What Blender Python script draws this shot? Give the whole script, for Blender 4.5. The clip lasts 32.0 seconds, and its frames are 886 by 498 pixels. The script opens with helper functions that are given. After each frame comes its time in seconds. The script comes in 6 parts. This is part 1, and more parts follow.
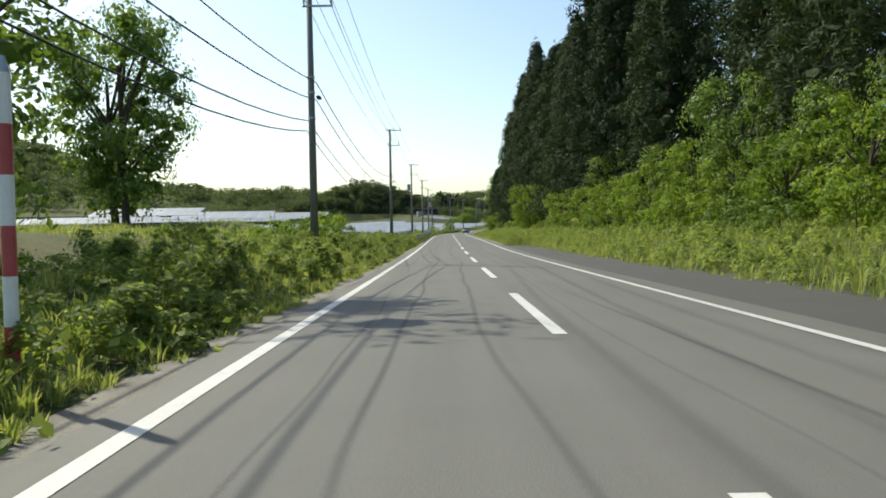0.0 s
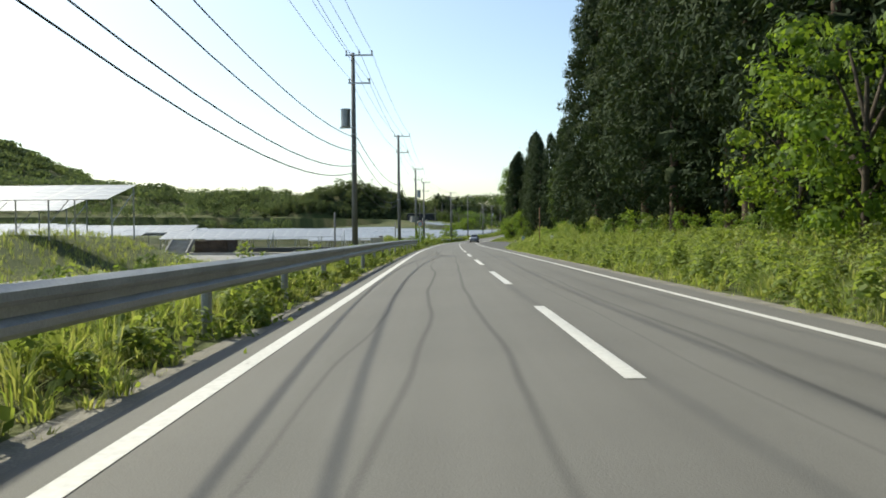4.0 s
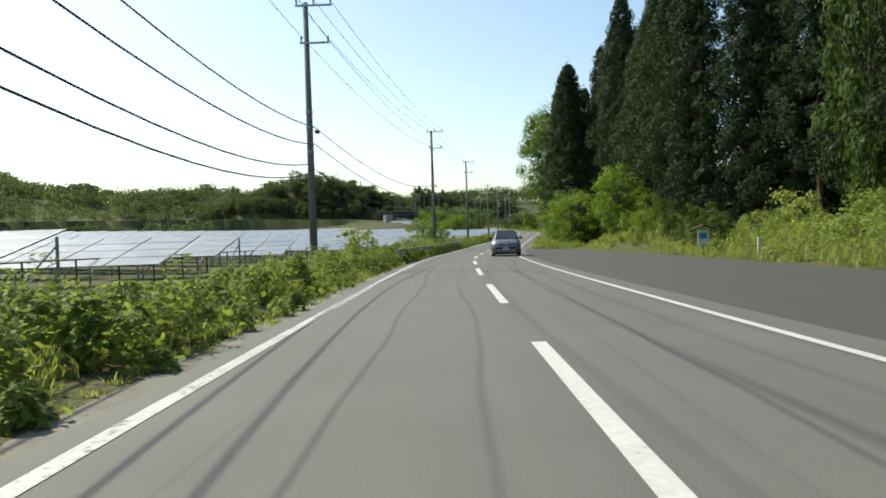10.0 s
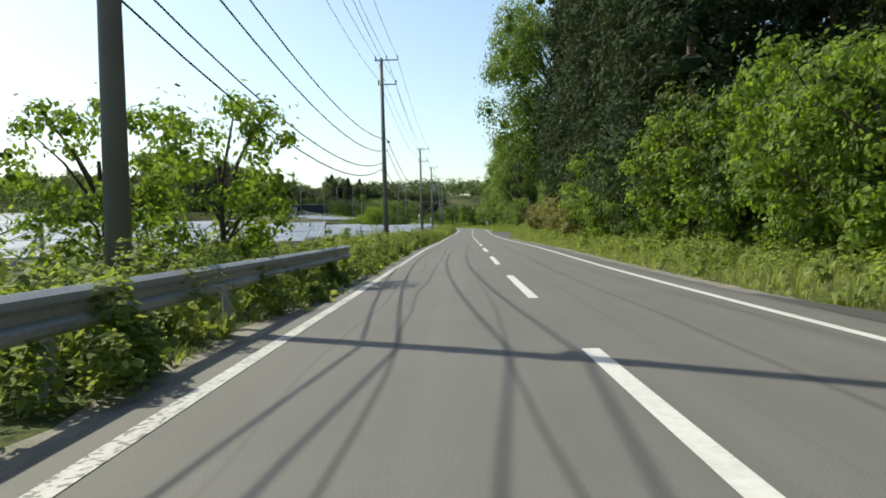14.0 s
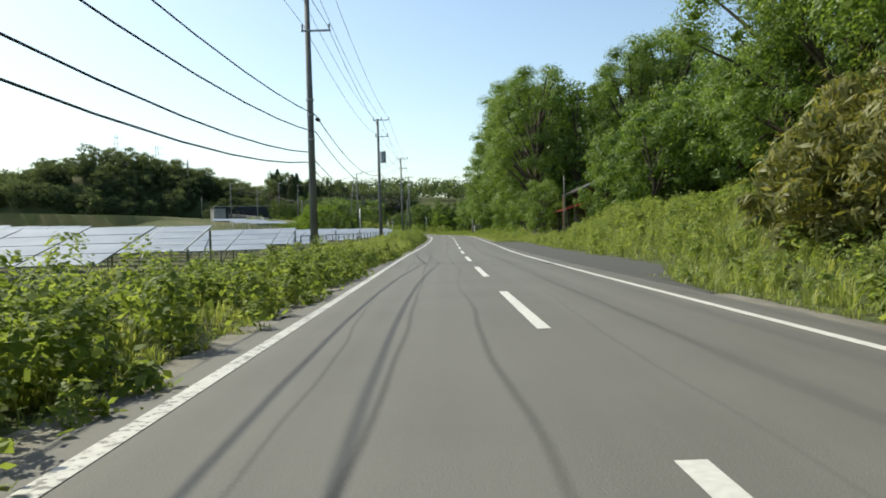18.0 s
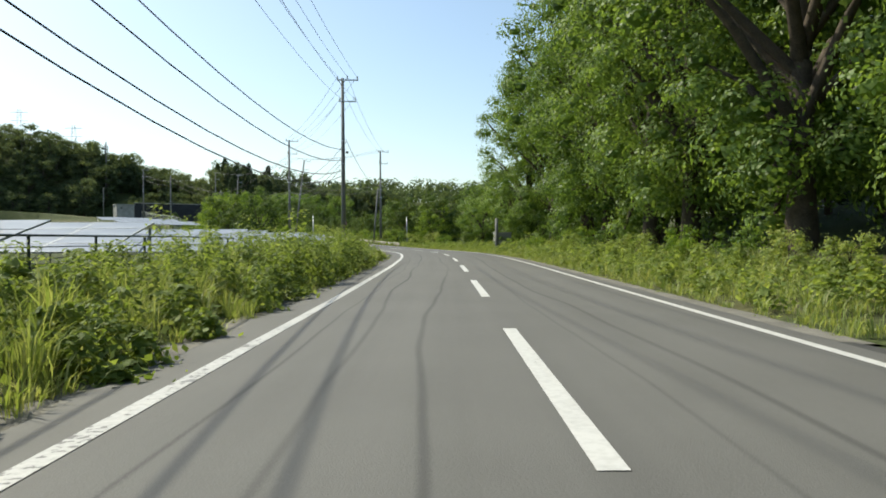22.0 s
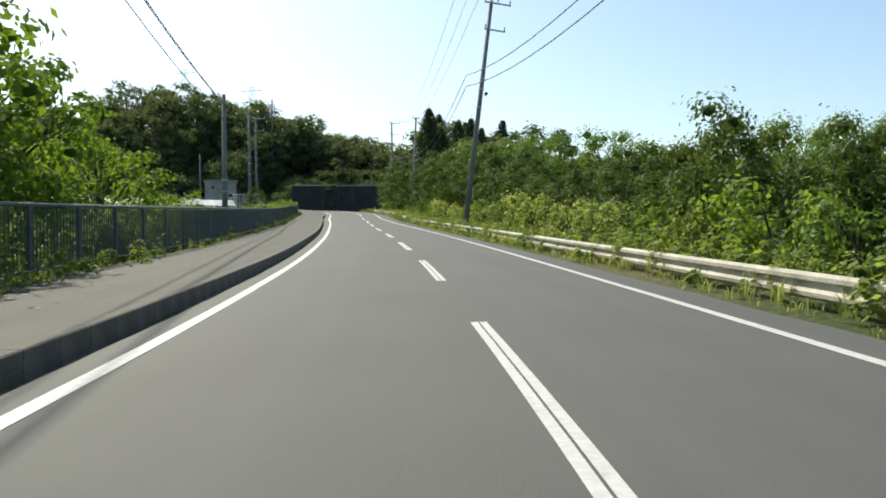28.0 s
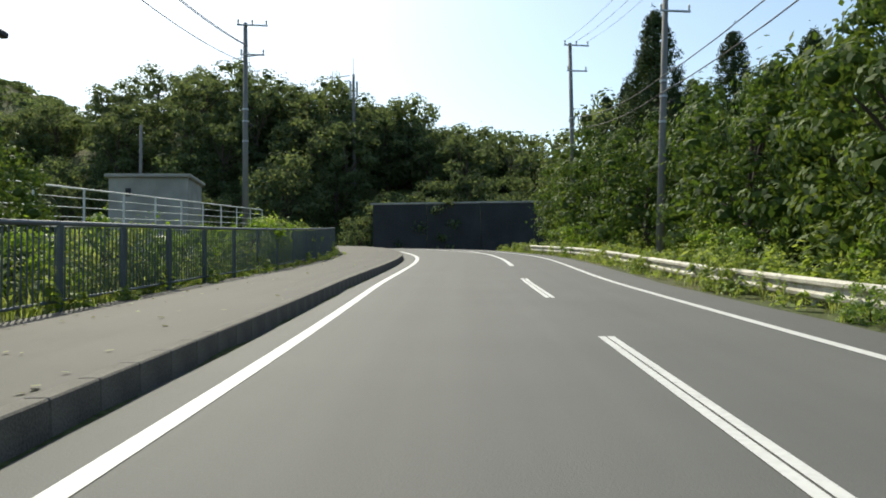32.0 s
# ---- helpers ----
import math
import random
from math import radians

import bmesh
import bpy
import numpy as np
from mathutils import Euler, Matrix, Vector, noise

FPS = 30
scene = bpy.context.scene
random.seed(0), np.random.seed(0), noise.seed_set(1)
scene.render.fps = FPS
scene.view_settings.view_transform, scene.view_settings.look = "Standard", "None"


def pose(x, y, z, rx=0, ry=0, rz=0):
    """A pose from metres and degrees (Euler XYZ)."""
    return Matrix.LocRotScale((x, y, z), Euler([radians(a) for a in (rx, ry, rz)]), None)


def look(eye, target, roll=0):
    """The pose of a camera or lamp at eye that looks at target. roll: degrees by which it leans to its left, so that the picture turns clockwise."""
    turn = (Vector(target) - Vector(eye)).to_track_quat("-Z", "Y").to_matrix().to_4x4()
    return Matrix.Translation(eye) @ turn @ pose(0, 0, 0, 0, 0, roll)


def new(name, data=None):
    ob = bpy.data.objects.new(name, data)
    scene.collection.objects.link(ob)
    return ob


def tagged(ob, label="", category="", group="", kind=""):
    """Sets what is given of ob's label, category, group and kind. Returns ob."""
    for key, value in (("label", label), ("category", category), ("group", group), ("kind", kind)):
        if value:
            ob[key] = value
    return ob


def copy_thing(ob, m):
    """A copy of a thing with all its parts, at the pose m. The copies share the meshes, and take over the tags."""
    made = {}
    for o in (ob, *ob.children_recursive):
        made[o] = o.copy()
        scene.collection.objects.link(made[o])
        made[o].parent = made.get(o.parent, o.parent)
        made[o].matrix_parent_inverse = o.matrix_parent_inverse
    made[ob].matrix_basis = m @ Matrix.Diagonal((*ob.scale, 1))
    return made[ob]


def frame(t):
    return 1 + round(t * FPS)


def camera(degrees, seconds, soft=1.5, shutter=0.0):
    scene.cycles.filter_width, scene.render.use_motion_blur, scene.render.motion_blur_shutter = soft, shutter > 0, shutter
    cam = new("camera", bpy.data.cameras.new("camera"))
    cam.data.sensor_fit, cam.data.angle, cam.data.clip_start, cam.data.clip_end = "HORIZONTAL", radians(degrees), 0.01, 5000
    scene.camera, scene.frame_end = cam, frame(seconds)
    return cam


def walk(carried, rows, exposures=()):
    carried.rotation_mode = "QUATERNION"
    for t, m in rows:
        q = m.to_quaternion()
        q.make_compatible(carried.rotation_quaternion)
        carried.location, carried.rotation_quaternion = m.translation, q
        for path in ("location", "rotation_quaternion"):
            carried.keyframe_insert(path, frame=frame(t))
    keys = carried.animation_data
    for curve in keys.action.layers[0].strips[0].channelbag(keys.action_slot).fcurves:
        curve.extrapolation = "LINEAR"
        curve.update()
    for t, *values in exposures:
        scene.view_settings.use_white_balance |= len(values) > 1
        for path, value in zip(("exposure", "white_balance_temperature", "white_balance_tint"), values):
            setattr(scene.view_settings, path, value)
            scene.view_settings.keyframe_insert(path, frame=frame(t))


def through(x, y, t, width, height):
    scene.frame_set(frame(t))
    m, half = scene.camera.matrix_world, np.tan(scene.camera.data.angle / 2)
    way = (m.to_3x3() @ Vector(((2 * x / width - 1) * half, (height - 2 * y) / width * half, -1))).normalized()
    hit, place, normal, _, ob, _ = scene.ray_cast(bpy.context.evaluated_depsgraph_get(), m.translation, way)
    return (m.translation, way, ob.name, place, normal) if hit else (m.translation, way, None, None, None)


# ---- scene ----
# ---- camera ----
cam = camera(60.5, 32.0, soft=1.8)
walk(cam, [
    (0.0, pose(0.00, -0.00, 1.07, 88.01, 1.01, -0.03)),
    (0.5, pose(0.03, 9.11, 0.91, 88.01, 1.11, 0.08)),
    (1.0, pose(0.06, 18.22, 0.76, 88.20, 1.11, 0.05)),
    (1.5, pose(0.07, 27.33, 0.63, 88.45, 1.00, 0.45)),
    (2.0, pose(0.03, 36.43, 0.52, 88.74, 1.14, 0.75)),
    (2.5, pose(0.04, 45.52, 0.41, 88.50, 1.06, 0.14)),
    (3.0, pose(0.08, 54.55, 0.34, 88.52, 1.01, 0.03)),
    (3.5, pose(0.13, 63.53, 0.27, 88.57, 0.84, -0.09)),
    (5.5, pose(-0.06, 98.95, 0.19, 88.83, -0.29, -0.24)),
    (6.0, pose(0.03, 107.63, 0.10, 88.94, 0.25, -0.44)),
    (6.5, pose(0.14, 116.25, 0.00, 89.09, 0.72, -0.56)),
    (7.0, pose(0.34, 124.82, -0.10, 88.90, 0.62, -0.81)),
    (7.5, pose(0.54, 133.36, -0.20, 88.70, 0.52, -0.71)),
    (8.0, pose(0.76, 141.86, -0.30, 88.68, 0.91, -0.94)),
    (8.5, pose(1.00, 150.32, -0.39, 88.71, 1.22, -1.10)),
    (9.0, pose(1.26, 158.72, -0.48, 88.72, 1.44, -1.41)),
    (9.5, pose(1.53, 167.06, -0.56, 88.75, 1.66, -1.30)),
    (10.0, pose(1.79, 175.37, -0.64, 88.86, 1.86, -1.25)),
    (10.5, pose(2.00, 183.57, -0.73, 88.78, 1.44, -1.30)),
    (11.0, pose(2.24, 191.63, -0.81, 88.41, 1.33, -1.74)),
    (11.5, pose(2.53, 199.52, -0.88, 88.62, 1.12, -2.10)),
    (12.0, pose(2.85, 207.20, -0.95, 88.55, 0.85, -2.29)),
    (12.5, pose(3.23, 214.69, -1.02, 88.75, 0.57, -2.93)),
    (13.0, pose(3.74, 222.03, -1.08, 88.59, 0.60, -4.15)),
    (13.5, pose(4.48, 229.27, -1.12, 88.64, 0.97, -5.91)),
    (14.0, pose(5.37, 236.53, -1.17, 88.60, 1.62, -7.13)),
    (14.5, pose(6.37, 243.87, -1.21, 89.20, 2.01, -7.56)),
    (16.5, pose(11.06, 274.82, -1.02, 89.29, 2.40, -8.71)),
    (17.0, pose(12.29, 282.76, -1.05, 89.24, 1.98, -8.72)),
    (17.5, pose(13.55, 290.78, -1.05, 89.09, 1.74, -8.66)),
    (18.0, pose(14.83, 298.87, -1.04, 89.06, 1.75, -9.00)),
    (18.5, pose(16.17, 307.00, -1.03, 89.30, 1.46, -9.24)),
    (19.0, pose(17.54, 315.11, -1.01, 89.29, 1.25, -9.40)),
    (19.5, pose(18.87, 323.17, -0.98, 89.51, 1.12, -8.98)),
    (20.0, pose(20.15, 331.18, -0.94, 89.69, 0.87, -9.03)),
    (20.5, pose(21.42, 339.13, -0.89, 89.59, 0.27, -9.06)),
    (21.0, pose(22.76, 347.01, -0.83, 89.74, 0.50, -9.73)),
    (21.5, pose(24.08, 354.89, -0.76, 89.85, 0.57, -9.68)),
    (22.0, pose(25.39, 362.73, -0.68, 89.96, 0.44, -9.34)),
    (22.5, pose(26.65, 370.51, -0.58, 90.23, 0.45, -8.95)),
    (23.0, pose(27.88, 378.22, -0.48, 90.13, 0.78, -8.59)),
    (23.5, pose(29.06, 385.86, -0.37, 90.19, 1.09, -8.27)),
    (24.0, pose(30.15, 393.42, -0.26, 90.17, 1.35, -7.78)),
    (24.5, pose(31.14, 400.91, -0.14, 89.96, 0.67, -7.14)),
    (26.5, pose(32.14, 430.32, 0.22, 89.47, 0.16, 0.39)),
    (27.0, pose(31.78, 437.82, 0.35, 89.78, 1.04, 4.44)),
    (27.5, pose(30.82, 445.31, 0.55, 89.85, 0.98, 8.33)),
    (28.0, pose(29.32, 452.76, 0.82, 90.04, 0.71, 12.19)),
    (28.5, pose(27.41, 460.10, 1.13, 90.15, 0.38, 15.53)),
    (29.0, pose(25.17, 467.31, 1.48, 90.52, 0.28, 17.99)),
    (29.5, pose(22.82, 474.33, 1.86, 91.11, 0.35, 19.24)),
    (30.0, pose(20.44, 481.21, 2.25, 91.59, 1.08, 20.17)),
    (30.5, pose(17.98, 487.95, 2.65, 92.15, 1.72, 20.92)),
    (31.0, pose(15.49, 494.59, 3.05, 92.81, 1.39, 21.43)),
    (31.5, pose(12.98, 501.16, 3.44, 93.17, 0.68, 21.64)),
    (32.0, pose(10.44, 507.72, 3.82, 92.99, 0.81, 21.84)),
], exposures=[(0.0, 0.43, 6600, 2)])

# ---- world and sun ----
SUN_DIR = Vector((-0.74, 0.67, 1.03)).normalized()
world = bpy.data.worlds.new("sky")
scene.world = world
world.use_nodes = True
wn = world.node_tree.nodes
sky = wn.new("ShaderNodeTexSky")
sky.sky_type = "NISHITA"
sky.sun_disc = False
sky.sun_elevation = math.asin(SUN_DIR.z)
sky.sun_rotation = math.atan2(SUN_DIR.x, SUN_DIR.y)
sky.air_density, sky.dust_density, sky.ozone_density = 1.0, 1.4, 1.0
wn["Background"].inputs["Strength"].default_value = 0.138
world.node_tree.links.new(sky.outputs[0], wn["Background"].inputs[0])
sun = new("sun", bpy.data.lights.new("sun", "SUN"))
sun.data.energy, sun.data.angle, sun.data.color = 4.4, radians(0.6), (1.0, 0.92, 0.78)
sun.matrix_world = look((0, 0, 60), Vector((0, 0, 60)) - SUN_DIR)

# ---- the road's line ----
CENTRE = [
    (1.05, -48.00, 0.71),
    (1.10, -24.00, 0.35),
    (1.15, -0.00, 0.00),
    (1.23, 40.00, -0.59),
    (1.43, 80.00, -0.84),
    (1.60, 119.99, -1.11),
    (2.30, 159.99, -1.56),
    (3.03, 187.98, -1.84),
    (3.65, 203.97, -1.99),
    (4.65, 219.93, -2.13),
    (6.43, 235.83, -2.23),
    (8.66, 251.68, -2.23),
    (11.65, 271.45, -2.12),
    (15.95, 299.12, -2.11),
    (21.35, 333.70, -1.99),
    (26.23, 363.30, -1.73),
    (29.15, 381.06, -1.51),
    (31.18, 393.90, -1.32),
    (32.80, 405.79, -1.15),
    (33.85, 417.74, -1.00),
    (33.85, 429.74, -0.85),
    (32.50, 441.66, -0.61),
    (29.91, 453.37, -0.22),
    (26.05, 466.82, 0.39),
    (20.38, 483.91, 1.32),
    (13.26, 503.44, 2.48),
    (6.09, 522.12, 3.80),
    (-2.15, 542.51, 5.47),
    (-11.56, 555.46, 6.59),
    (-23.68, 562.46, 7.15),
    (-37.67, 562.95, 7.29),
    (-54.79, 557.38, 7.29),
    (-76.87, 545.65, 7.29),
]

PTS = np.array(CENTRE)


def smooth_line(p, n=20):
    """A smooth curve through the points, however far apart they stand."""
    d = np.hypot(*np.diff(p[:, :2], axis=0).T)[:, None]
    v = np.diff(p, axis=0) / d
    tan = (v[:-1] * d[1:] + v[1:] * d[:-1]) / (d[:-1] + d[1:])
    out = []
    for i in range(1, len(p) - 2):
        a, b, ta, tb, k = p[i], p[i + 1], tan[i - 1] * d[i], tan[i] * d[i], d[i]
        for u in np.linspace(0, 1, n, endpoint=False):
            out.append((2 * u ** 3 - 3 * u * u + 1) * a + (u ** 3 - 2 * u * u + u) * ta + (3 * u * u - 2 * u ** 3) * b + (u ** 3 - u * u) * tb)
    return np.array(out)


LINE = smooth_line(PTS)
STEP = np.hypot(*np.diff(LINE[:, :2], axis=0).T)
SS = np.concatenate([[0], np.cumsum(STEP)])
ZERO = int(np.argmin(np.abs(LINE[:, 1] - PTS[2, 1])))
SS = SS - SS[ZERO]
S0, S1 = SS[0] + 0.5, SS[-1] - 0.5
TAN = np.gradient(LINE[:, :2], axis=0)
TAN = TAN / np.hypot(TAN[:, 0], TAN[:, 1])[:, None]


def along(s):
    """Place on the centre line, the way ahead and the way to the right, at s metres."""
    p = np.array([np.interp(s, SS, LINE[:, k]) for k in range(3)])
    f = np.array([np.interp(s, SS, TAN[:, k]) for k in range(2)])
    f = f / np.hypot(f[0], f[1])
    return p, f, np.array([f[1], -f[0]])


def spot(s, lat, up=0.0):
    p, f, r = along(s)
    return Vector((p[0] + r[0] * lat, p[1] + r[1] * lat, p[2] + up))


def heading(s):
    p, f, r = along(s)
    return math.degrees(math.atan2(-f[0], f[1]))


def road_place(xy):
    """s, lat and road height for an array of places."""
    xy = np.asarray(xy, float)
    s, lat, z = np.empty(len(xy)), np.empty(len(xy)), np.empty(len(xy))
    for a in range(0, len(xy), 4000):
        q = xy[a:a + 4000]
        d = (q[:, None, 0] - LINE[None, :, 0]) ** 2 + (q[:, None, 1] - LINE[None, :, 1]) ** 2
        i = d.argmin(1)
        v = q - LINE[i, :2]
        s[a:a + 4000] = SS[i] + (v * TAN[i]).sum(1)
        lat[a:a + 4000] = v[:, 0] * TAN[i, 1] - v[:, 1] * TAN[i, 0]
        z[a:a + 4000] = LINE[i, 2]
    z = np.interp(s, SS, LINE[:, 2])
    return s, lat, z


def ramp(v, a, b):
    u = np.clip((v - a) / (b - a), 0, 1)
    return u * u * (3 - 2 * u)


def band(v, a, b, soft):
    return ramp(v, a - soft, a + soft) * (1 - ramp(v, b - soft, b + soft))

# ---- materials ----
def material(name, rough=0.8, metal=0.0, spec=0.5):
    m = bpy.data.materials.new(name)
    m.use_nodes = True
    b = m.node_tree.nodes["Principled BSDF"]
    b.inputs["Roughness"].default_value = rough
    b.inputs["Metallic"].default_value = metal
    b.inputs["Specular IOR Level"].default_value = spec
    return m, m.node_tree.nodes, m.node_tree.links, b


def node(ns, kind, **values):
    n = ns.new("ShaderNode" + kind)
    for k, v in values.items():
        n.inputs[k.replace("_", " ")].default_value = v
    return n


def ramp_node(ns, stops):
    n = ns.new("ShaderNodeValToRGB")
    e = n.color_ramp.elements
    while len(e) < len(stops):
        e.new(0.5)
    for el, (p, c) in zip(e, stops):
        el.position, el.color = p, (*c, 1)
    return n


def rough_mat(name, dark, light, scale=3.0, fine=60.0, rough=0.85, bump=0.3, metal=0.0, spec=0.4, distance=0.02):
    """A surface with a broad stain and a fine grain."""
    m, ns, ln, b = material(name, rough, metal, spec)
    co = ns.new("ShaderNodeTexCoord")
    n1, n2 = node(ns, "TexNoise", Scale=scale, Detail=6.0), node(ns, "TexNoise", Scale=fine, Detail=3.0)
    ln.new(co.outputs["Object"], n1.inputs["Vector"])
    ln.new(co.outputs["Object"], n2.inputs["Vector"])
    mix = ns.new("ShaderNodeMath")
    mix.operation = "MULTIPLY_ADD"
    mix.inputs[1].default_value = 0.45
    ln.new(n2.outputs[0], mix.inputs[0])
    half = ns.new("ShaderNodeMath")
    half.operation = "MULTIPLY"
    half.inputs[1].default_value = 0.55
    ln.new(n1.outputs[0], half.inputs[0])
    ln.new(half.outputs[0], mix.inputs[2])
    r = ramp_node(ns, [(0.3, dark), (0.7, light)])
    ln.new(mix.outputs[0], r.inputs[0])
    ln.new(r.outputs[0], b.inputs["Base Color"])
    bp = node(ns, "Bump", Strength=bump, Distance=distance)
    ln.new(n2.outputs[0], bp.inputs["Height"])
    ln.new(bp.outputs[0], b.inputs["Normal"])
    return m


def leaf_mat(name, stops, through=0.35, rough=0.5):
    """Leaves: each its own shade, light passes through them."""
    m, ns, ln, b = material(name, rough, 0.0, 0.32)
    geo, info = ns.new("ShaderNodeNewGeometry"), ns.new("ShaderNodeObjectInfo")
    add = ns.new("ShaderNodeMath")
    add.operation = "MULTIPLY_ADD"
    add.inputs[1].default_value = 0.35
    ln.new(info.outputs["Random"], add.inputs[0])
    sc = ns.new("ShaderNodeMath")
    sc.operation = "MULTIPLY"
    sc.inputs[1].default_value = 0.65
    ln.new(geo.outputs["Random Per Island"], sc.inputs[0])
    ln.new(sc.outputs[0], add.inputs[2])
    r = ramp_node(ns, stops)
    ln.new(add.outputs[0], r.inputs[0])
    ln.new(r.outputs[0], b.inputs["Base Color"])
    tr = ns.new("ShaderNodeBsdfTranslucent")
    warm = node(ns, "MixRGB", Fac=0.5)
    warm.blend_type = "MULTIPLY"
    warm.inputs[2].default_value = (1.5, 1.35, 0.35, 1)
    ln.new(r.outputs[0], warm.inputs[1])
    ln.new(warm.outputs[0], tr.inputs[0])
    ms = node(ns, "MixShader", Fac=through)
    ln.new(b.outputs[0], ms.inputs[1])
    ln.new(tr.outputs[0], ms.inputs[2])
    ln.new(ms.outputs[0], ns["Material Output"].inputs[0])
    return m


def ground_mat():
    m, ns, ln, b = material("soil_and_grass", 0.95, 0, 0.2)
    co = ns.new("ShaderNodeTexCoord")
    n1, n2 = node(ns, "TexNoise", Scale=0.12, Detail=8.0), node(ns, "TexNoise", Scale=9.0, Detail=5.0)
    ln.new(co.outputs["Object"], n1.inputs["Vector"])
    ln.new(co.outputs["Object"], n2.inputs["Vector"])
    r1 = ramp_node(ns, [(0.3, (0.06, 0.085, 0.025)), (0.5, (0.1, 0.12, 0.04)), (0.72, (0.17, 0.15, 0.075))])
    r2 = ramp_node(ns, [(0.3, (0.35, 0.35, 0.35)), (0.7, (1.0, 1.0, 1.0))])
    ln.new(n1.outputs[0], r1.inputs[0])
    ln.new(n2.outputs[0], r2.inputs[0])
    mx = node(ns, "MixRGB", Fac=1.0)
    mx.blend_type = "MULTIPLY"
    ln.new(r1.outputs[0], mx.inputs[1])
    ln.new(r2.outputs[0], mx.inputs[2])
    ln.new(mx.outputs[0], b.inputs["Base Color"])
    bp = node(ns, "Bump", Strength=0.8, Distance=0.1)
    ln.new(n2.outputs[0], bp.inputs["Height"])
    ln.new(bp.outputs[0], b.inputs["Normal"])
    return m


def asphalt_mat(name, dark, light, tar=()):
    """Worn asphalt: stone grain, patches, streaks along the road (UV: s, lat) and wandering lines of old crack filler."""
    m, ns, ln, b = material(name, 0.8, 0, 0.35)
    uv = ns.new("ShaderNodeUVMap")
    co = ns.new("ShaderNodeTexCoord")
    grain = node(ns, "TexNoise", Scale=90.0, Detail=2.0)
    stone = node(ns, "TexVoronoi", Scale=140.0)
    stain = node(ns, "TexNoise", Scale=0.5, Detail=6.0)
    streak = node(ns, "TexNoise", Scale=1.0, Detail=4.0)
    mp = ns.new("ShaderNodeMapping")
    mp.inputs["Scale"].default_value = (0.03, 2.2, 1)
    ln.new(uv.outputs[0], mp.inputs[0])
    ln.new(mp.outputs[0], streak.inputs["Vector"])
    for n in (grain, stone, stain):
        ln.new(co.outputs["Object"], n.inputs["Vector"])
    acc = None
    for src, k in ((grain.outputs[0], 0.25), (stone.outputs[0], 0.2), (stain.outputs[0], 0.3), (streak.outputs[0], 0.35)):
        n = ns.new("ShaderNodeMath")
        n.operation = "MULTIPLY_ADD"
        n.inputs[1].default_value = k
        ln.new(src, n.inputs[0])
        if acc is None:
            n.inputs[2].default_value = 0.0
        else:
            ln.new(acc, n.inputs[2])
        acc = n.outputs[0]
    r = ramp_node(ns, [(0.3, dark), (0.72, light)])
    ln.new(acc, r.inputs[0])
    colour = r.outputs[0]
    if tar:
        sep = ns.new("ShaderNodeSeparateXYZ")
        ln.new(uv.outputs[0], sep.inputs[0])

        def calc(kind, a, v, c=None):
            n = ns.new("ShaderNodeMath")
            n.operation = kind
            for i, q in enumerate((a, v, c)):
                if isinstance(q, (int, float)):
                    n.inputs[i].default_value = q
                elif q is not None:
                    ln.new(q, n.inputs[i])
            return n.outputs[0]

        total = None
        for k, (lat, width, sway, strength) in enumerate(tar):
            cx = ns.new("ShaderNodeCombineXYZ")
            ln.new(calc("MULTIPLY", sep.outputs[0], 0.055), cx.inputs[0])
            cx.inputs[1].default_value = 7.3 * k
            wob = node(ns, "TexNoise", Scale=1.0, Detail=3.0)
            ln.new(cx.outputs[0], wob.inputs["Vector"])
            off = calc("MULTIPLY_ADD", wob.outputs[0], 2 * sway, -sway - lat)
            far = calc("ABSOLUTE", calc("ADD", sep.outputs[1], off), 0.0)
            far = calc("MULTIPLY_ADD", grain.outputs[0], 0.05, far)
            band_ = ns.new("ShaderNodeMapRange")
            band_.interpolation_type = "SMOOTHSTEP"
            band_.inputs["From Min"].default_value = width * 0.35
            band_.inputs["From Max"].default_value = width
            band_.inputs["To Min"].default_value = strength
            band_.inputs["To Max"].default_value = 0.0
            ln.new(far, band_.inputs[0])
            fade = ns.new("ShaderNodeMapRange")
            fade.inputs["From Min"].default_value = 0.4
            fade.inputs["From Max"].default_value = 0.55
            cy = ns.new("ShaderNodeCombineXYZ")
            ln.new(calc("MULTIPLY", sep.outputs[0], 0.04), cy.inputs[0])
            cy.inputs[1].default_value = 3.1 + 5 * k
            gap = node(ns, "TexNoise", Scale=1.0, Detail=2.0)
            ln.new(cy.outputs[0], gap.inputs["Vector"])
            ln.new(gap.outputs[0], fade.inputs[0])
            fade.inputs["To Min"].default_value = 0.3
            one = calc("MULTIPLY", band_.outputs[0], fade.outputs[0])
            total = one if total is None else calc("MAXIMUM", total, one)
        mx = node(ns, "MixRGB")
        ln.new(total, mx.inputs[0])
        ln.new(colour, mx.inputs[1])
        mx.inputs[2].default_value = (0.032, 0.031, 0.031, 1)
        colour = mx.outputs[0]
    ln.new(colour, b.inputs["Base Color"])
    bp = node(ns, "Bump", Strength=0.5, Distance=0.006)
    ln.new(grain.outputs[0], bp.inputs["Height"])
    ln.new(bp.outputs[0], b.inputs["Normal"])
    return m


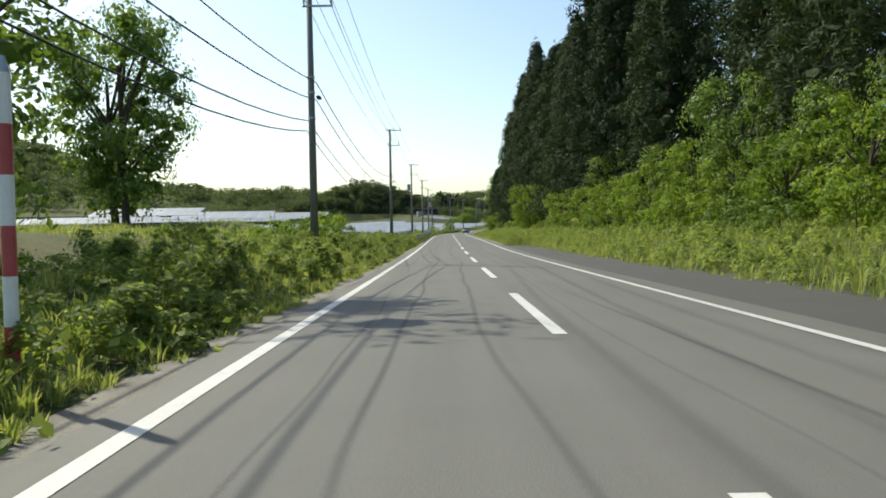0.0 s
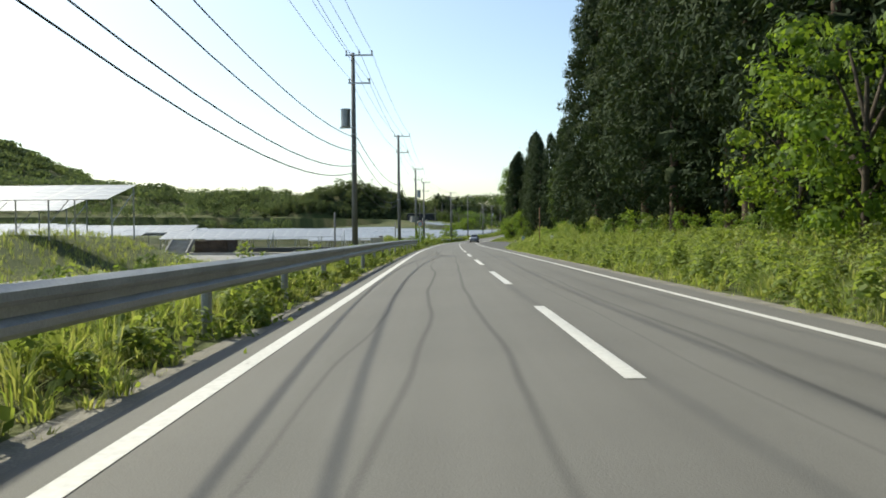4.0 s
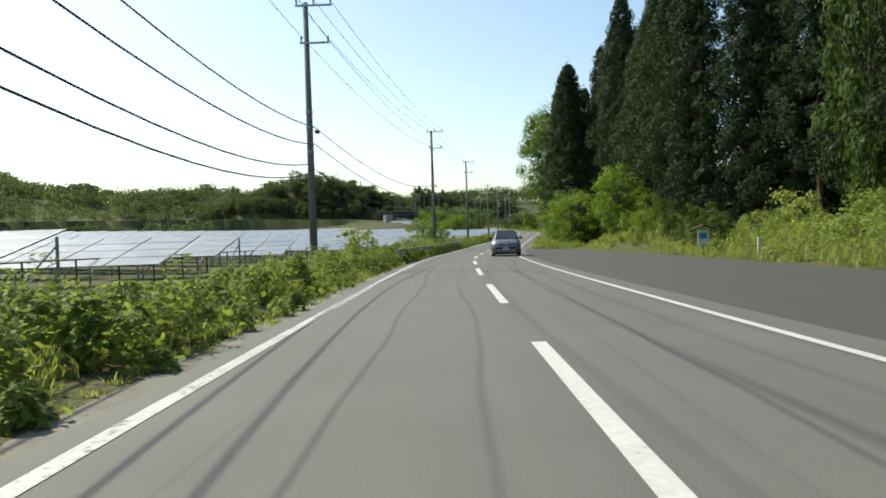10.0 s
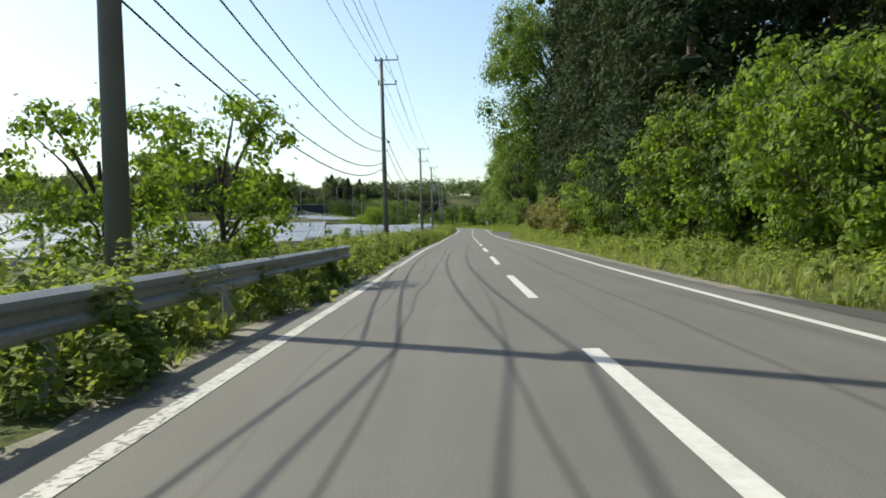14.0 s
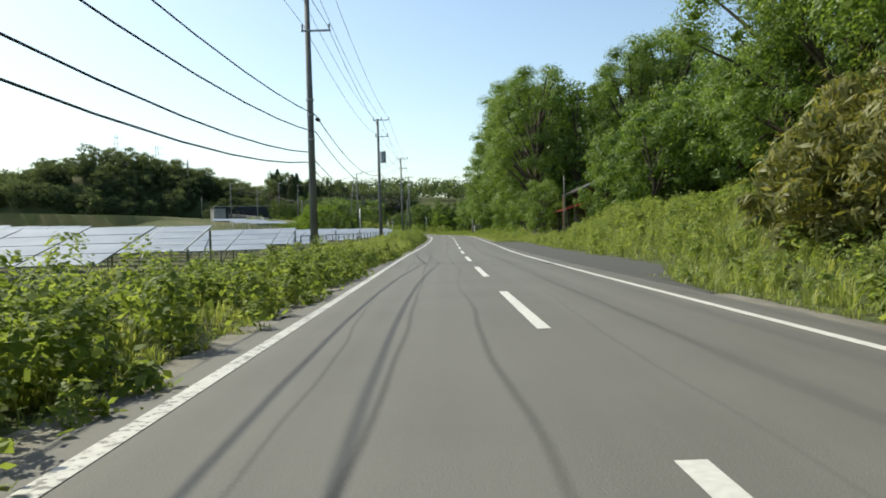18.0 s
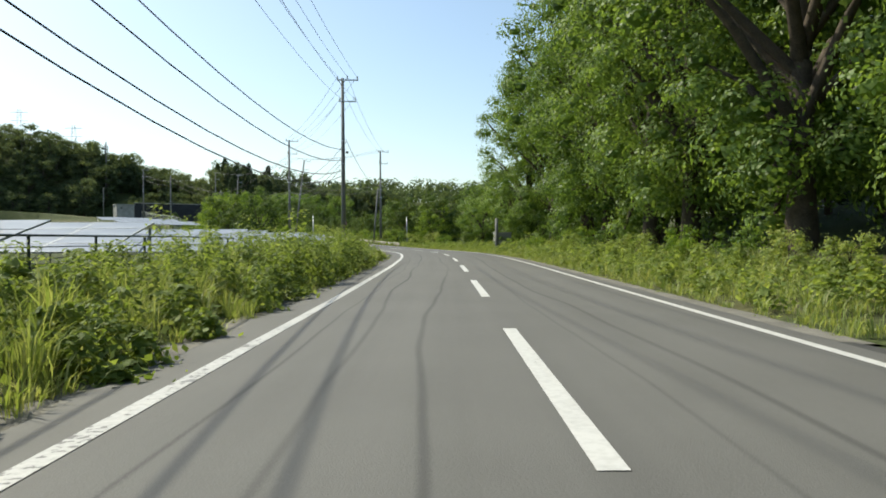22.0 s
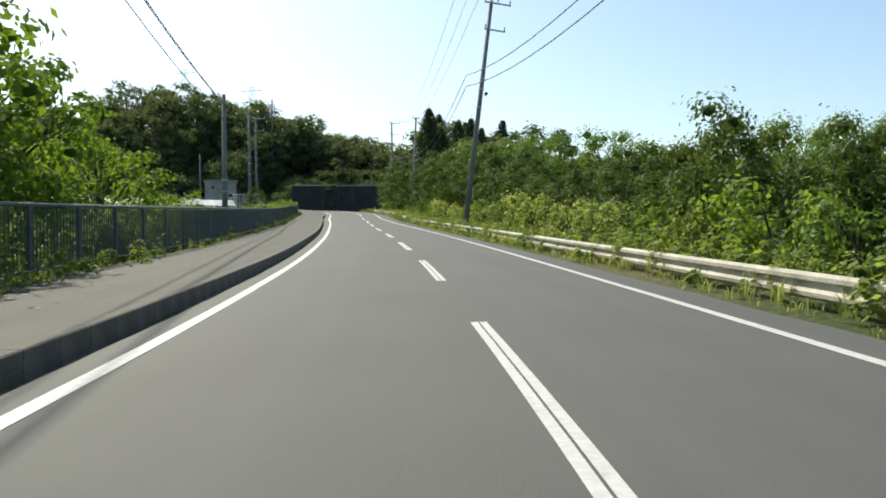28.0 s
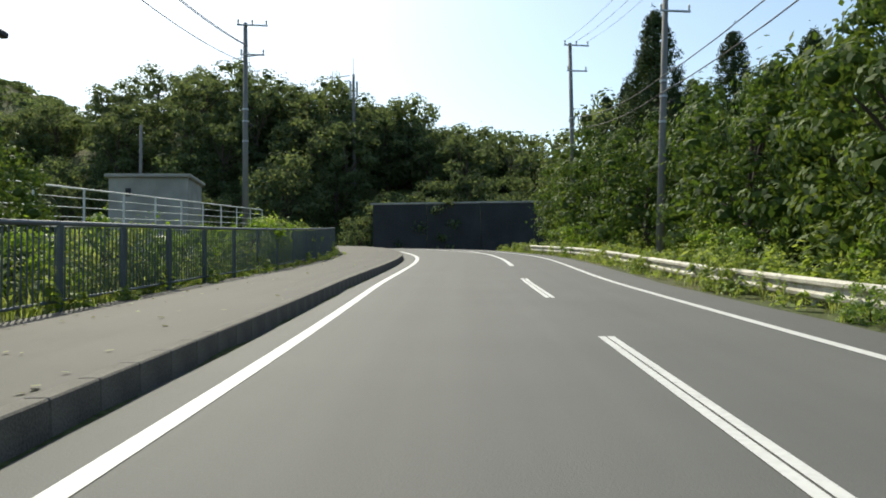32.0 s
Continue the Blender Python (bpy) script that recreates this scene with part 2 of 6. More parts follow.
def paint_mat(name, colour, wear=0.5):
    """Road paint, chipped so that the asphalt shows."""
    m, ns, ln, b = material(name, 0.6, 0, 0.4)
    co = ns.new("ShaderNodeTexCoord")
    n1, n2 = node(ns, "TexNoise", Scale=18.0, Detail=6.0), node(ns, "TexNoise", Scale=1.2, Detail=3.0)
    ln.new(co.outputs["Object"], n1.inputs["Vector"])
    ln.new(co.outputs["Object"], n2.inputs["Vector"])
    ad = ns.new("ShaderNodeMath")
    ad.operation = "MULTIPLY_ADD"
    ad.inputs[1].default_value = 0.5
    ln.new(n2.outputs[0], ad.inputs[0])
    ln.new(n1.outputs[0], ad.inputs[2])
    dim = tuple(c * 0.8 for c in colour)
    r = ramp_node(ns, [(wear - 0.04, (0.16, 0.155, 0.15)), (wear, dim), (0.9, colour)])
    ln.new(ad.outputs[0], r.inputs[0])
    ln.new(r.outputs[0], b.inputs["Base Color"])
    return m


GROUND = ground_mat()
ASPHALT = asphalt_mat("worn_asphalt", (0.088, 0.086, 0.079), (0.140, 0.137, 0.126), ((-2.15, 0.06, 0.75, 0.62), (-1.62, 0.075, 0.6, 0.7), (-0.72, 0.08, 0.6, 0.55), (0.62, 0.06, 0.5, 0.3), (1.12, 0.085, 0.6, 0.5), (0.05, 0.3, 0.2, 0.1)))
NEW_ASPHALT = asphalt_mat("smooth_asphalt", (0.072, 0.071, 0.067), (0.104, 0.103, 0.097))
FOOTWAY_ASPHALT = asphalt_mat("dark_footway_asphalt", (0.028, 0.025, 0.021), (0.074, 0.068, 0.058))
OLD_ASPHALT = asphalt_mat("old_footway_asphalt", (0.035, 0.032, 0.027), (0.1, 0.093, 0.08))
DARK_ASPHALT = asphalt_mat("dark_asphalt", (0.045, 0.044, 0.042), (0.075, 0.073, 0.069))
SEALER = rough_mat("crack_sealer", (0.035, 0.035, 0.037), (0.075, 0.074, 0.074), 2.0, 40.0, 0.7)
WHITE_LINE = paint_mat("white_road_paint", (0.56, 0.555, 0.53), 0.5)
WORN_LINE = paint_mat("worn_white_road_paint", (0.5, 0.495, 0.47), 0.66)
CONCRETE = rough_mat("grey_concrete", (0.2, 0.195, 0.18), (0.42, 0.41, 0.38), 1.2, 50.0, 0.9)
KERB = rough_mat("weathered_kerb_concrete", (0.055, 0.049, 0.04), (0.19, 0.175, 0.15), 1.5, 60.0, 0.9)
POLE = rough_mat("pole_concrete", (0.13, 0.125, 0.12), (0.24, 0.235, 0.22), 0.8, 60.0, 0.85)
STEEL = rough_mat("galvanised_steel", (0.3, 0.31, 0.32), (0.5, 0.51, 0.52), 3.0, 80.0, 0.45, 0.1, 0.7)
WHITE_STEEL = rough_mat("white_painted_steel", (0.5, 0.5, 0.48), (0.74, 0.74, 0.71), 2.0, 30.0, 0.5, 0.1)
OLD_STEEL = rough_mat("weathered_cream_steel", (0.2, 0.17, 0.12), (0.52, 0.5, 0.42), 2.5, 30.0, 0.6, 0.15)
DULL_STEEL = rough_mat("dull_galvanised_rail", (0.23, 0.24, 0.25), (0.43, 0.44, 0.45), 1.5, 40.0, 0.5, 0.1, 0.2)
RUST = rough_mat("rusty_steel", (0.12, 0.06, 0.03), (0.28, 0.17, 0.1), 3.0, 60.0, 0.9)
BLACK = rough_mat("black_cable", (0.012, 0.012, 0.012), (0.03, 0.03, 0.03), 3.0, 60.0, 0.6)
PORCELAIN = rough_mat("porcelain", (0.35, 0.34, 0.32), (0.55, 0.54, 0.5), 3.0, 60.0, 0.3)
BARK = rough_mat("bark", (0.035, 0.027, 0.02), (0.12, 0.095, 0.07), 2.5, 25.0, 0.95, 0.8)
CEDAR_BARK = rough_mat("cedar_bark", (0.07, 0.045, 0.032), (0.17, 0.12, 0.09), 2.0, 25.0, 0.95, 0.8)
CEDAR_LEAF = leaf_mat("cedar_needles", [(0.1, (0.018, 0.033, 0.014)), (0.5, (0.03, 0.052, 0.02)), (0.9, (0.055, 0.078, 0.027))], 0.2, 0.9)
BROAD_LEAF = leaf_mat("broad_leaves", [(0.1, (0.07, 0.13, 0.026)), (0.5, (0.135, 0.215, 0.046)), (0.95, (0.22, 0.31, 0.078))], 0.5, 0.5)
LIGHT_LEAF = leaf_mat("young_leaves", [(0.1, (0.09, 0.16, 0.022)), (0.5, (0.16, 0.25, 0.035)), (0.95, (0.25, 0.34, 0.06))], 0.55, 0.65)
VINE_LEAF = leaf_mat("vine_leaves", [(0.1, (0.045, 0.08, 0.018)), (0.5, (0.08, 0.13, 0.027)), (0.95, (0.145, 0.19, 0.045))], 0.4, 0.7)
OLIVE_LEAF = leaf_mat("bamboo_grass_leaves", [(0.1, (0.1, 0.115, 0.03)), (0.5, (0.19, 0.2, 0.06)), (0.95, (0.34, 0.31, 0.13))], 0.45)
WEED_LEAF = leaf_mat("weed_leaves", [(0.05, (0.13, 0.19, 0.04)), (0.5, (0.24, 0.31, 0.08)), (0.95, (0.4, 0.44, 0.18))], 0.55, 0.65)
GRASS_LEAF = leaf_mat("grass_blades", [(0.05, (0.13, 0.18, 0.05)), (0.5, (0.23, 0.3, 0.08)), (0.95, (0.4, 0.42, 0.18))], 0.5)
# greens greyed so that the leaf colour carries some of the distance haze
FAR_LEAF = leaf_mat("hazed_far_foliage", [(0.05, (0.065, 0.097, 0.052)), (0.5, (0.108, 0.147, 0.078)), (0.95, (0.17, 0.205, 0.112))], 0.6, 0.9)


def panel_mat():
    m, ns, ln, b = material("solar_glass", 0.35, 0, 0.35)
    co = ns.new("ShaderNodeTexCoord")
    n = node(ns, "TexNoise", Scale=0.8, Detail=3.0)
    ln.new(co.outputs["Object"], n.inputs["Vector"])
    r = ramp_node(ns, [(0.35, (0.16, 0.175, 0.19)), (0.65, (0.25, 0.262, 0.275))])
    ln.new(n.outputs[0], r.inputs[0])
    ln.new(r.outputs[0], b.inputs["Base Color"])
    b.inputs["Coat Weight"].default_value = 0.3
    b.inputs["Coat Roughness"].default_value = 0.25
    return m


PANEL = panel_mat()


# ---- mesh helpers ----
def mesh_of(name, verts, faces, mat, smooth=False):
    me = bpy.data.meshes.new(name)
    me.from_pydata([tuple(v) for v in verts], [], faces)
    me.materials.append(mat)
    if smooth:
        me.polygons.foreach_set("use_smooth", [True] * len(me.polygons))
    me.update()
    return me


def quads_mesh(name, v, mat):
    """A mesh of separate quads from an (n, 4, 3) array."""
    n = len(v)
    me = bpy.data.meshes.new(name)
    me.vertices.add(n * 4)
    me.vertices.foreach_set("co", np.ascontiguousarray(v, dtype=np.float32).ravel())
    me.loops.add(n * 4)
    me.loops.foreach_set("vertex_index", np.arange(n * 4, dtype=np.int32))
    me.polygons.add(n)
    me.polygons.foreach_set("loop_start", np.arange(0, n * 4, 4, dtype=np.int32))
    me.materials.append(mat)
    me.update(calc_edges=True)
    return me


def from_bm(name, bm, mat, smooth=False):
    me = bpy.data.meshes.new(name)
    bm.to_mesh(me)
    bm.free()
    me.materials.append(mat)
    if smooth:
        me.polygons.foreach_set("use_smooth", [True] * len(me.polygons))
    return me


def part(name, bm, mat, parent, label="", smooth=False):
    me = bm if isinstance(bm, bpy.types.Mesh) else from_bm(name, bm, mat, smooth)
    ob = new(name, me)
    ob.parent = parent
    if label:
        tagged(ob, label)
    return ob


def box(bm, size, at=(0, 0, 0), turn=None, bevel=0.0):
    m = Matrix.Translation(at)
    if turn is not None:
        m = m @ turn
    r = bmesh.ops.create_cube(bm, size=1.0, matrix=m @ Matrix.Diagonal((*size, 1)))
    if bevel:
        es = list({e for v in r["verts"] for e in v.link_edges})
        bmesh.ops.bevel(bm, geom=es, offset=bevel, segments=1, affect="EDGES")
    return bm


def rod(bm, a, b, r0, r1=None, seg=10):
    a, b = Vector(a), Vector(b)
    m = Matrix.Translation((a + b) / 2) @ (b - a).to_track_quat("Z", "Y").to_matrix().to_4x4()
    bmesh.ops.create_cone(bm, cap_ends=True, segments=seg, radius1=r0, radius2=r0 if r1 is None else r1, depth=(b - a).length, matrix=m)
    return bm


def B():
    return bmesh.new()


def thing(name, label, category, m=None, group="", kind=""):
    ob = new(name)
    ob.empty_display_size = 0.2
    if m is not None:
        ob.matrix_world = m
    return tagged(ob, label, category, group, kind)


RNG = np.random.default_rng(7)


def leaves(centres, size, out=None, flat=0.0, aspect=0.55, rng=None):
    """Diamond leaves at the centres, facing roughly along out."""
    rng = rng or RNG
    n = len(centres)
    nor = rng.normal(size=(n, 3))
    nor /= np.linalg.norm(nor, axis=1)[:, None]
    if out is not None:
        nor = nor * 0.75 + out
    nor[:, 2] += flat
    nor /= np.linalg.norm(nor, axis=1)[:, None] + 1e-9
    t = np.cross(nor, rng.normal(size=(n, 3)))
    t /= np.linalg.norm(t, axis=1)[:, None] + 1e-9
    u = np.cross(nor, t)
    size = np.broadcast_to(np.asarray(size, float), (n,)) * rng.uniform(0.6, 1.3, n)
    a, b = t * size[:, None] * 0.5, u * size[:, None] * 0.5 * aspect
    c = np.asarray(centres)
    return np.stack([c - a, c - a * 0.1 + b, c + a, c - a * 0.1 - b], 1)


def shell(centre, radii, n, rng, inner=0.55):
    """Places in the outer part of an ellipsoid, and the ways out."""
    d = rng.normal(size=(n, 3))
    d /= np.linalg.norm(d, axis=1)[:, None]
    k = rng.uniform(inner ** 3, 1, n) ** (1 / 3)
    return np.asarray(centre) + d * k[:, None] * np.asarray(radii), d

# ---- ground ----
def hill(x, y, cx, cy, rx, ry, h):
    return h * np.exp(-(((x - cx) / rx) ** 2 + ((y - cy) / ry) ** 2))


def ground_height(x, y):
    s, lat, z = road_place(np.stack([x, y], 1))
    a = np.abs(lat)
    h = np.full(len(x), -0.06)
    # verge to the left, then the lower fields
    left = lat < 0
    fields = band(s, -80, 445, 15)
    h = np.where(left, h + 0.12 * ramp(a, 3.6, 4.6) * (1 - band(s, 392, 450, 4)) - 0.8 * ramp(a, 6.5, 10.0) * fields, h)
    h = np.where(left, h + 0.5 * ramp(a, 3.9, 5.4) * band(s, 8, 60, 8) + 1.6 * ramp(a, 7, 15) * band(s, -60, 84, 10) + 2.0 * ramp(a, 17, 24) * (1 - ramp(a, 60, 80)) * band(s, 76, 126, 5), h)
    h = np.where(left, h - 1.0 * ramp(a, 6.8, 10) * band(s, 458, 505, 8) + 2.2 * ramp(a, 18, 75) * band(s, 150, 440, 25), h)
    h = np.where(left, h - 0.12 * ramp(a, 3.3, 3.7) * (1 - ramp(a, 4.6, 5.4)) * band(s, 396, 444, 3), h)
    h = np.where(left, h - 0.3 * ramp(a, 3.2, 3.8) * (1 - ramp(a, 30, 34)) * band(s, 157, 175, 1.5), h)
    # to the right: forest floor and cut banks
    r = lat > 0
    h = np.where(r, h + 0.9 * ramp(a, 5.5, 10) * band(s, -90, 150, 15), h)
    h = np.where(r, h + (0.9 * ramp(a, 10.8, 14) + 1.8 * ramp(a, 14, 20)) * band(s, 150, 216, 8), h)
    h = np.where(r, h + (2.4 * ramp(a, 8, 14) + 8 * ramp(a, 13, 40)) * band(s, 226, 284, 8) + (2.9 * ramp(a, 4.8, 10.5) + 8 * ramp(a, 12, 40)) * band(s, 288, 318, 6), h)
    h = np.where(r, h + (1.8 * ramp(a, 5.5, 10) + 7 * ramp(a, 11, 40)) * band(s, 318, 352, 6), h)
    h = np.where(r, h + 6 * ramp(a, 22, 60) * band(s, 352, 378, 6), h)
    h = np.where(r, h + (0.7 * ramp(a, 5.5, 9) + 9 * ramp(a, 13, 50)) * band(s, 378, 428, 8), h)
    h = np.where(r, h - 1.0 * ramp(a, 5.2, 11) * ramp(s, 442, 460), h)
    far = hill(x, y, -64, 592, 36, 25, 19) + hill(x, y, -22, 602, 30, 20, 4) + hill(x, y, -235, 690, 110, 60, 18) + hill(x, y, -130, 640, 45, 35, 12)
    far += hill(x, y, -2035, 1930, 760, 760, 610) + hill(x, y, -460, 850, 125, 130, 22) + hill(x, y, -1060, 1450, 400, 330, 40) + hill(x, y, -616, 824, 238, 238, 95)
    far += hill(x, y, 60, 720, 110, 60, 15) + hill(x, y, 190, 330, 80, 260, 22)
    return z + h + far * ramp(a, 7, 30)


def spaced(parts):
    out = []
    for a, b, n in parts:
        out.extend(np.linspace(a, b, n, endpoint=False))
    return np.array(out)


gx = np.concatenate([spaced([(-3000, -2700, 2), (-2700, -1500, 26), (-1500, -600, 30), (-600, -300, 14), (-300, -100, 34), (-100, -40, 24), (-40, 70, 100), (70, 160, 26), (160, 500, 26), (500, 3000, 9)]), [3000]])
gy = np.concatenate([spaced([(-2500, -300, 8), (-300, -60, 20), (-60, 640, 330), (640, 900, 46), (900, 1900, 34), (1900, 2600, 18), (2600, 3500, 5)]), [3500]])
GX, GY = np.meshgrid(gx, gy)
GZ = ground_height(GX.ravel(), GY.ravel())
nx, ny = len(gx), len(gy)
idx = np.arange(nx * ny).reshape(ny, nx)
faces = np.stack([idx[:-1, :-1], idx[:-1, 1:], idx[1:, 1:], idx[1:, :-1]], -1).reshape(-1, 4)
me = mesh_of("ground", np.stack([GX.ravel(), GY.ravel(), GZ], 1), faces.tolist(), GROUND, True)
tagged(new("ground", me), "rough grassy ground with fields and low wooded hills", "ground", kind="structure")


def ground_z(x, y):
    return ground_height(np.atleast_1d(np.asarray(x, float)), np.atleast_1d(np.asarray(y, float)))


def strip(name, s0, s1, lats, ups, mat, step=2.0, edge=0.0, seed=0):
    """A band along the road through the lateral offsets, with UV (s, lat); its outer edges may be ragged."""
    ss = np.arange(s0, s1 + 1e-6, step)
    if ss[-1] < s1 - 1e-3:
        ss = np.append(ss, s1)
    rng = np.random.default_rng(seed)
    vs, uvs = [], []
    for s in ss:
        p, f, r = along(s)
        j = rng.normal(0, edge, 2) if edge else (0, 0)
        for k, (l, u) in enumerate(zip(lats, ups)):
            l2 = l + (j[0] if k == 0 else j[1] if k == len(lats) - 1 else 0)
            vs.append((p[0] + r[0] * l2, p[1] + r[1] * l2, p[2] + u))
            uvs.append((s, l2))
    n = len(lats)
    fs = [(i * n + k, i * n + k + 1, (i + 1) * n + k + 1, (i + 1) * n + k) for i in range(len(ss) - 1) for k in range(n - 1)]
    me = mesh_of(name, vs, fs, mat, True)
    layer = me.uv_layers.new(name="UVMap")
    loops = np.empty(len(me.loops), np.int32)
    me.loops.foreach_get("vertex_index", loops)
    layer.data.foreach_set("uv", np.array(uvs, np.float32)[loops].ravel())
    return me


CROWN = 0.045


def road_up(lat):
    return CROWN * (1 - min(abs(lat) / 3.2, 1) ** 1.5)


def edge(s, side):
    """Offset of the edge line from the centre dashes."""
    k = float(ramp(np.array(s, float), 335, 360) * (1 - ramp(np.array(s, float), 415, 440)))
    e = float(ramp(np.array(s, float), 500, 522))
    return -2.88 + 0.2 * k + 0.12 * e if side < 0 else 2.6 + 0.25 * k - 0.3 * e


rl = [-3.4, -3.22, -2.4, -1.2, 0, 1.2, 2.4, 3.22, 3.5]
ups = [-0.06] + [road_up(l) for l in rl[1:-1]] + [-0.06]
tagged(new("road", strip("road", S0, 446, rl, ups, ASPHALT, 1.0, 0.07, 3)), "worn grey asphalt two-lane country road with dark sealed cracks", "road", kind="structure")
tagged(new("road", strip("road", 446, S1, rl, ups, NEW_ASPHALT, 1.0, 0.03, 4)), "smooth newer grey asphalt two-lane road", "road", kind="structure")
tagged(new("pavement", strip("shoulder", 392, 447, [-5.0, -4.5, -3.8, -3.1], [-0.2, -0.03, -0.02, -0.02], OLD_ASPHALT, 1.0, 0.02, 5)), "dusty asphalt shoulder inside the bend", "pavement", kind="structure")


GRIT = rough_mat("dusty_grit", (0.1, 0.094, 0.08), (0.26, 0.245, 0.21), 1.6, 45.0, 0.95, 0.6)
for s0, s1, sg in ((-40, 157, -1), (176, 392, -1), (62, 132, 1), (246, 312, 1), (372, 446, 1)):
    lats, ups = [sg * 4.0, sg * 3.65, sg * 3.1], [-0.11, -0.032, -0.03]
    if sg > 0:
        lats, ups = lats[::-1], ups[::-1]
    tagged(new("pavement", strip("grit_strip", s0, s1, lats, ups, GRIT, 0.7, 0.11, 31)), "strip of dusty grit and gravel beside the asphalt", "gravel", kind="structure")


def line_strip(name, s0, s1, lat, width, mat, parent, step=1.0, lift=0.005):
    """Paint along the road; lat is a number or a function of s."""
    ss = np.append(np.arange(s0, s1 - 1e-6, step), s1)
    vs = []
    for s in ss:
        l = lat(s) if callable(lat) else lat
        for o in (-width / 2, width / 2):
            vs.append(spot(s, l + o, road_up(l + o) + lift))
    fs = [(2 * i, 2 * i + 1, 2 * i + 3, 2 * i + 2) for i in range(len(ss) - 1)]
    return part(name, mesh_of(name, vs, fs, mat), mat, parent)


marks = thing("road_markings", "white painted edge lines and dashed centre line", "road marking", kind="structure")
for s0, s1, paint in ((S0, 150, WHITE_LINE), (150, 390, WORN_LINE), (390, S1, WHITE_LINE)):
    line_strip("edge_line", s0, s1, lambda s: edge(s, -1), 0.15, paint, marks)
line_strip("edge_line", S0, S1, lambda s: edge(s, 1), 0.135, WHITE_LINE, marks)
d = -2.4 - 40
while d < 530:
    d -= 1.6 if abs(d - 517.6) < 0.1 else 0.0
    twin = ((-0.044, 0.071), (0.044, 0.071)) if d > 446 else ((0.0, 0.15),)
    for off, wide in twin:
        line_strip("dash", d, d + 5.3, lambda s: off + 0.55 * float(ramp(np.array(s, float), 495, 540)), wide, WHITE_LINE, marks, 1.325)
    d += 10.0
line_strip("centre_line", 537.6, 566, lambda s: 0.55 + 0.9 * float(ramp(np.array(s, float), 545, 566)), 0.15, WHITE_LINE, marks)
line_strip("centre_line", 551, 570, lambda s: 0.75 - 1.6 * float(ramp(np.array(s, float), 548, 566)), 0.15, WHITE_LINE, marks)

# dark paved lay-bys to the right
for s0, s1, w0, w1 in ((-40, 60, 6.4, 5.2), (132, 248, 4.6, 10.2), (312, 372, 4.0, 6.2)):
    ss = np.linspace(s0, s1, 40)
    rows, uvs = [], []
    for s in ss:
        u = (s - s0) / (s1 - s0)
        if s0 == -40:
            w = w0 + (w1 - w0) * ramp(u, 0.3, 1.0)
            w = w - (w - 3.5) * ramp(u, 0.9, 1.0)
        else:
            w = 3.5 + (w1 - 3.5) * ramp(u, 0.0, 0.26) * (1 - ramp(u, 0.84, 1.0))
        p, f, r = along(s)
        for l, up in ((3.16, -0.004), (3.35 + (w - 3.35) * 0.5, -0.012), (w, -0.03)):
            rows.append((p[0] + r[0] * l, p[1] + r[1] * l, p[2] + up))
    fs = [(i * 3 + k, i * 3 + k + 1, i * 3 + k + 4, i * 3 + k + 3) for i in range(len(ss) - 1) for k in range(2)]
    me = mesh_of("lay_by", rows, fs, DARK_ASPHALT, True)
    me.uv_layers.new(name="UVMap")
    tagged(new("pavement", me), "dark asphalt lay-by beside the road", "pavement", kind="structure")

# ---- trees and plants ----
def tapered(points, radii, seg=7):
    """A bent, tapered stem through the points."""
    vs, fs = [], []
    for i, (p, r) in enumerate(zip(points, radii)):
        for k in range(seg):
            a = 2 * math.pi * k / seg
            vs.append((p[0] + r * math.cos(a), p[1] + r * math.sin(a), p[2]))
    for i in range(len(points) - 1):
        for k in range(seg):
            k2 = (k + 1) % seg
            fs.append((i * seg + k, i * seg + k2, (i + 1) * seg + k2, (i + 1) * seg + k))
    return vs, fs


def join_parts(lists):
    vs, fs = [], []
    for v, f in lists:
        o = len(vs)
        vs += v
        fs += [tuple(i + o for i in q) for q in f]
    return vs, fs


def core(bits, seed, out=0.62):
    """Lumpy inner masses that close the crown."""
    rng = np.random.default_rng(seed)
    bm = bmesh.new()
    for c, rr in bits:
        q = bmesh.ops.create_icosphere(bm, subdivisions=1, radius=1.0)
        for v in q["verts"]:
            k = rng.uniform(0.7, 1.1) * out
            v.co = Vector((c[0] + v.co.x * rr[0] * k, c[1] + v.co.y * rr[1] * k, c[2] + v.co.z * rr[2] * k))
    return bm


def with_core(q, bm, mat, name="crown"):
    """Leaves and core in one crown mesh."""
    me = quads_mesh(name, q, mat)
    b = bmesh.new()
    b.from_mesh(me)
    tmp = bpy.data.meshes.new("tmp")
    bm.to_mesh(tmp)
    bm.free()
    b.from_mesh(tmp)
    b.to_mesh(me)
    b.free()
    bpy.data.meshes.remove(tmp)
    return me


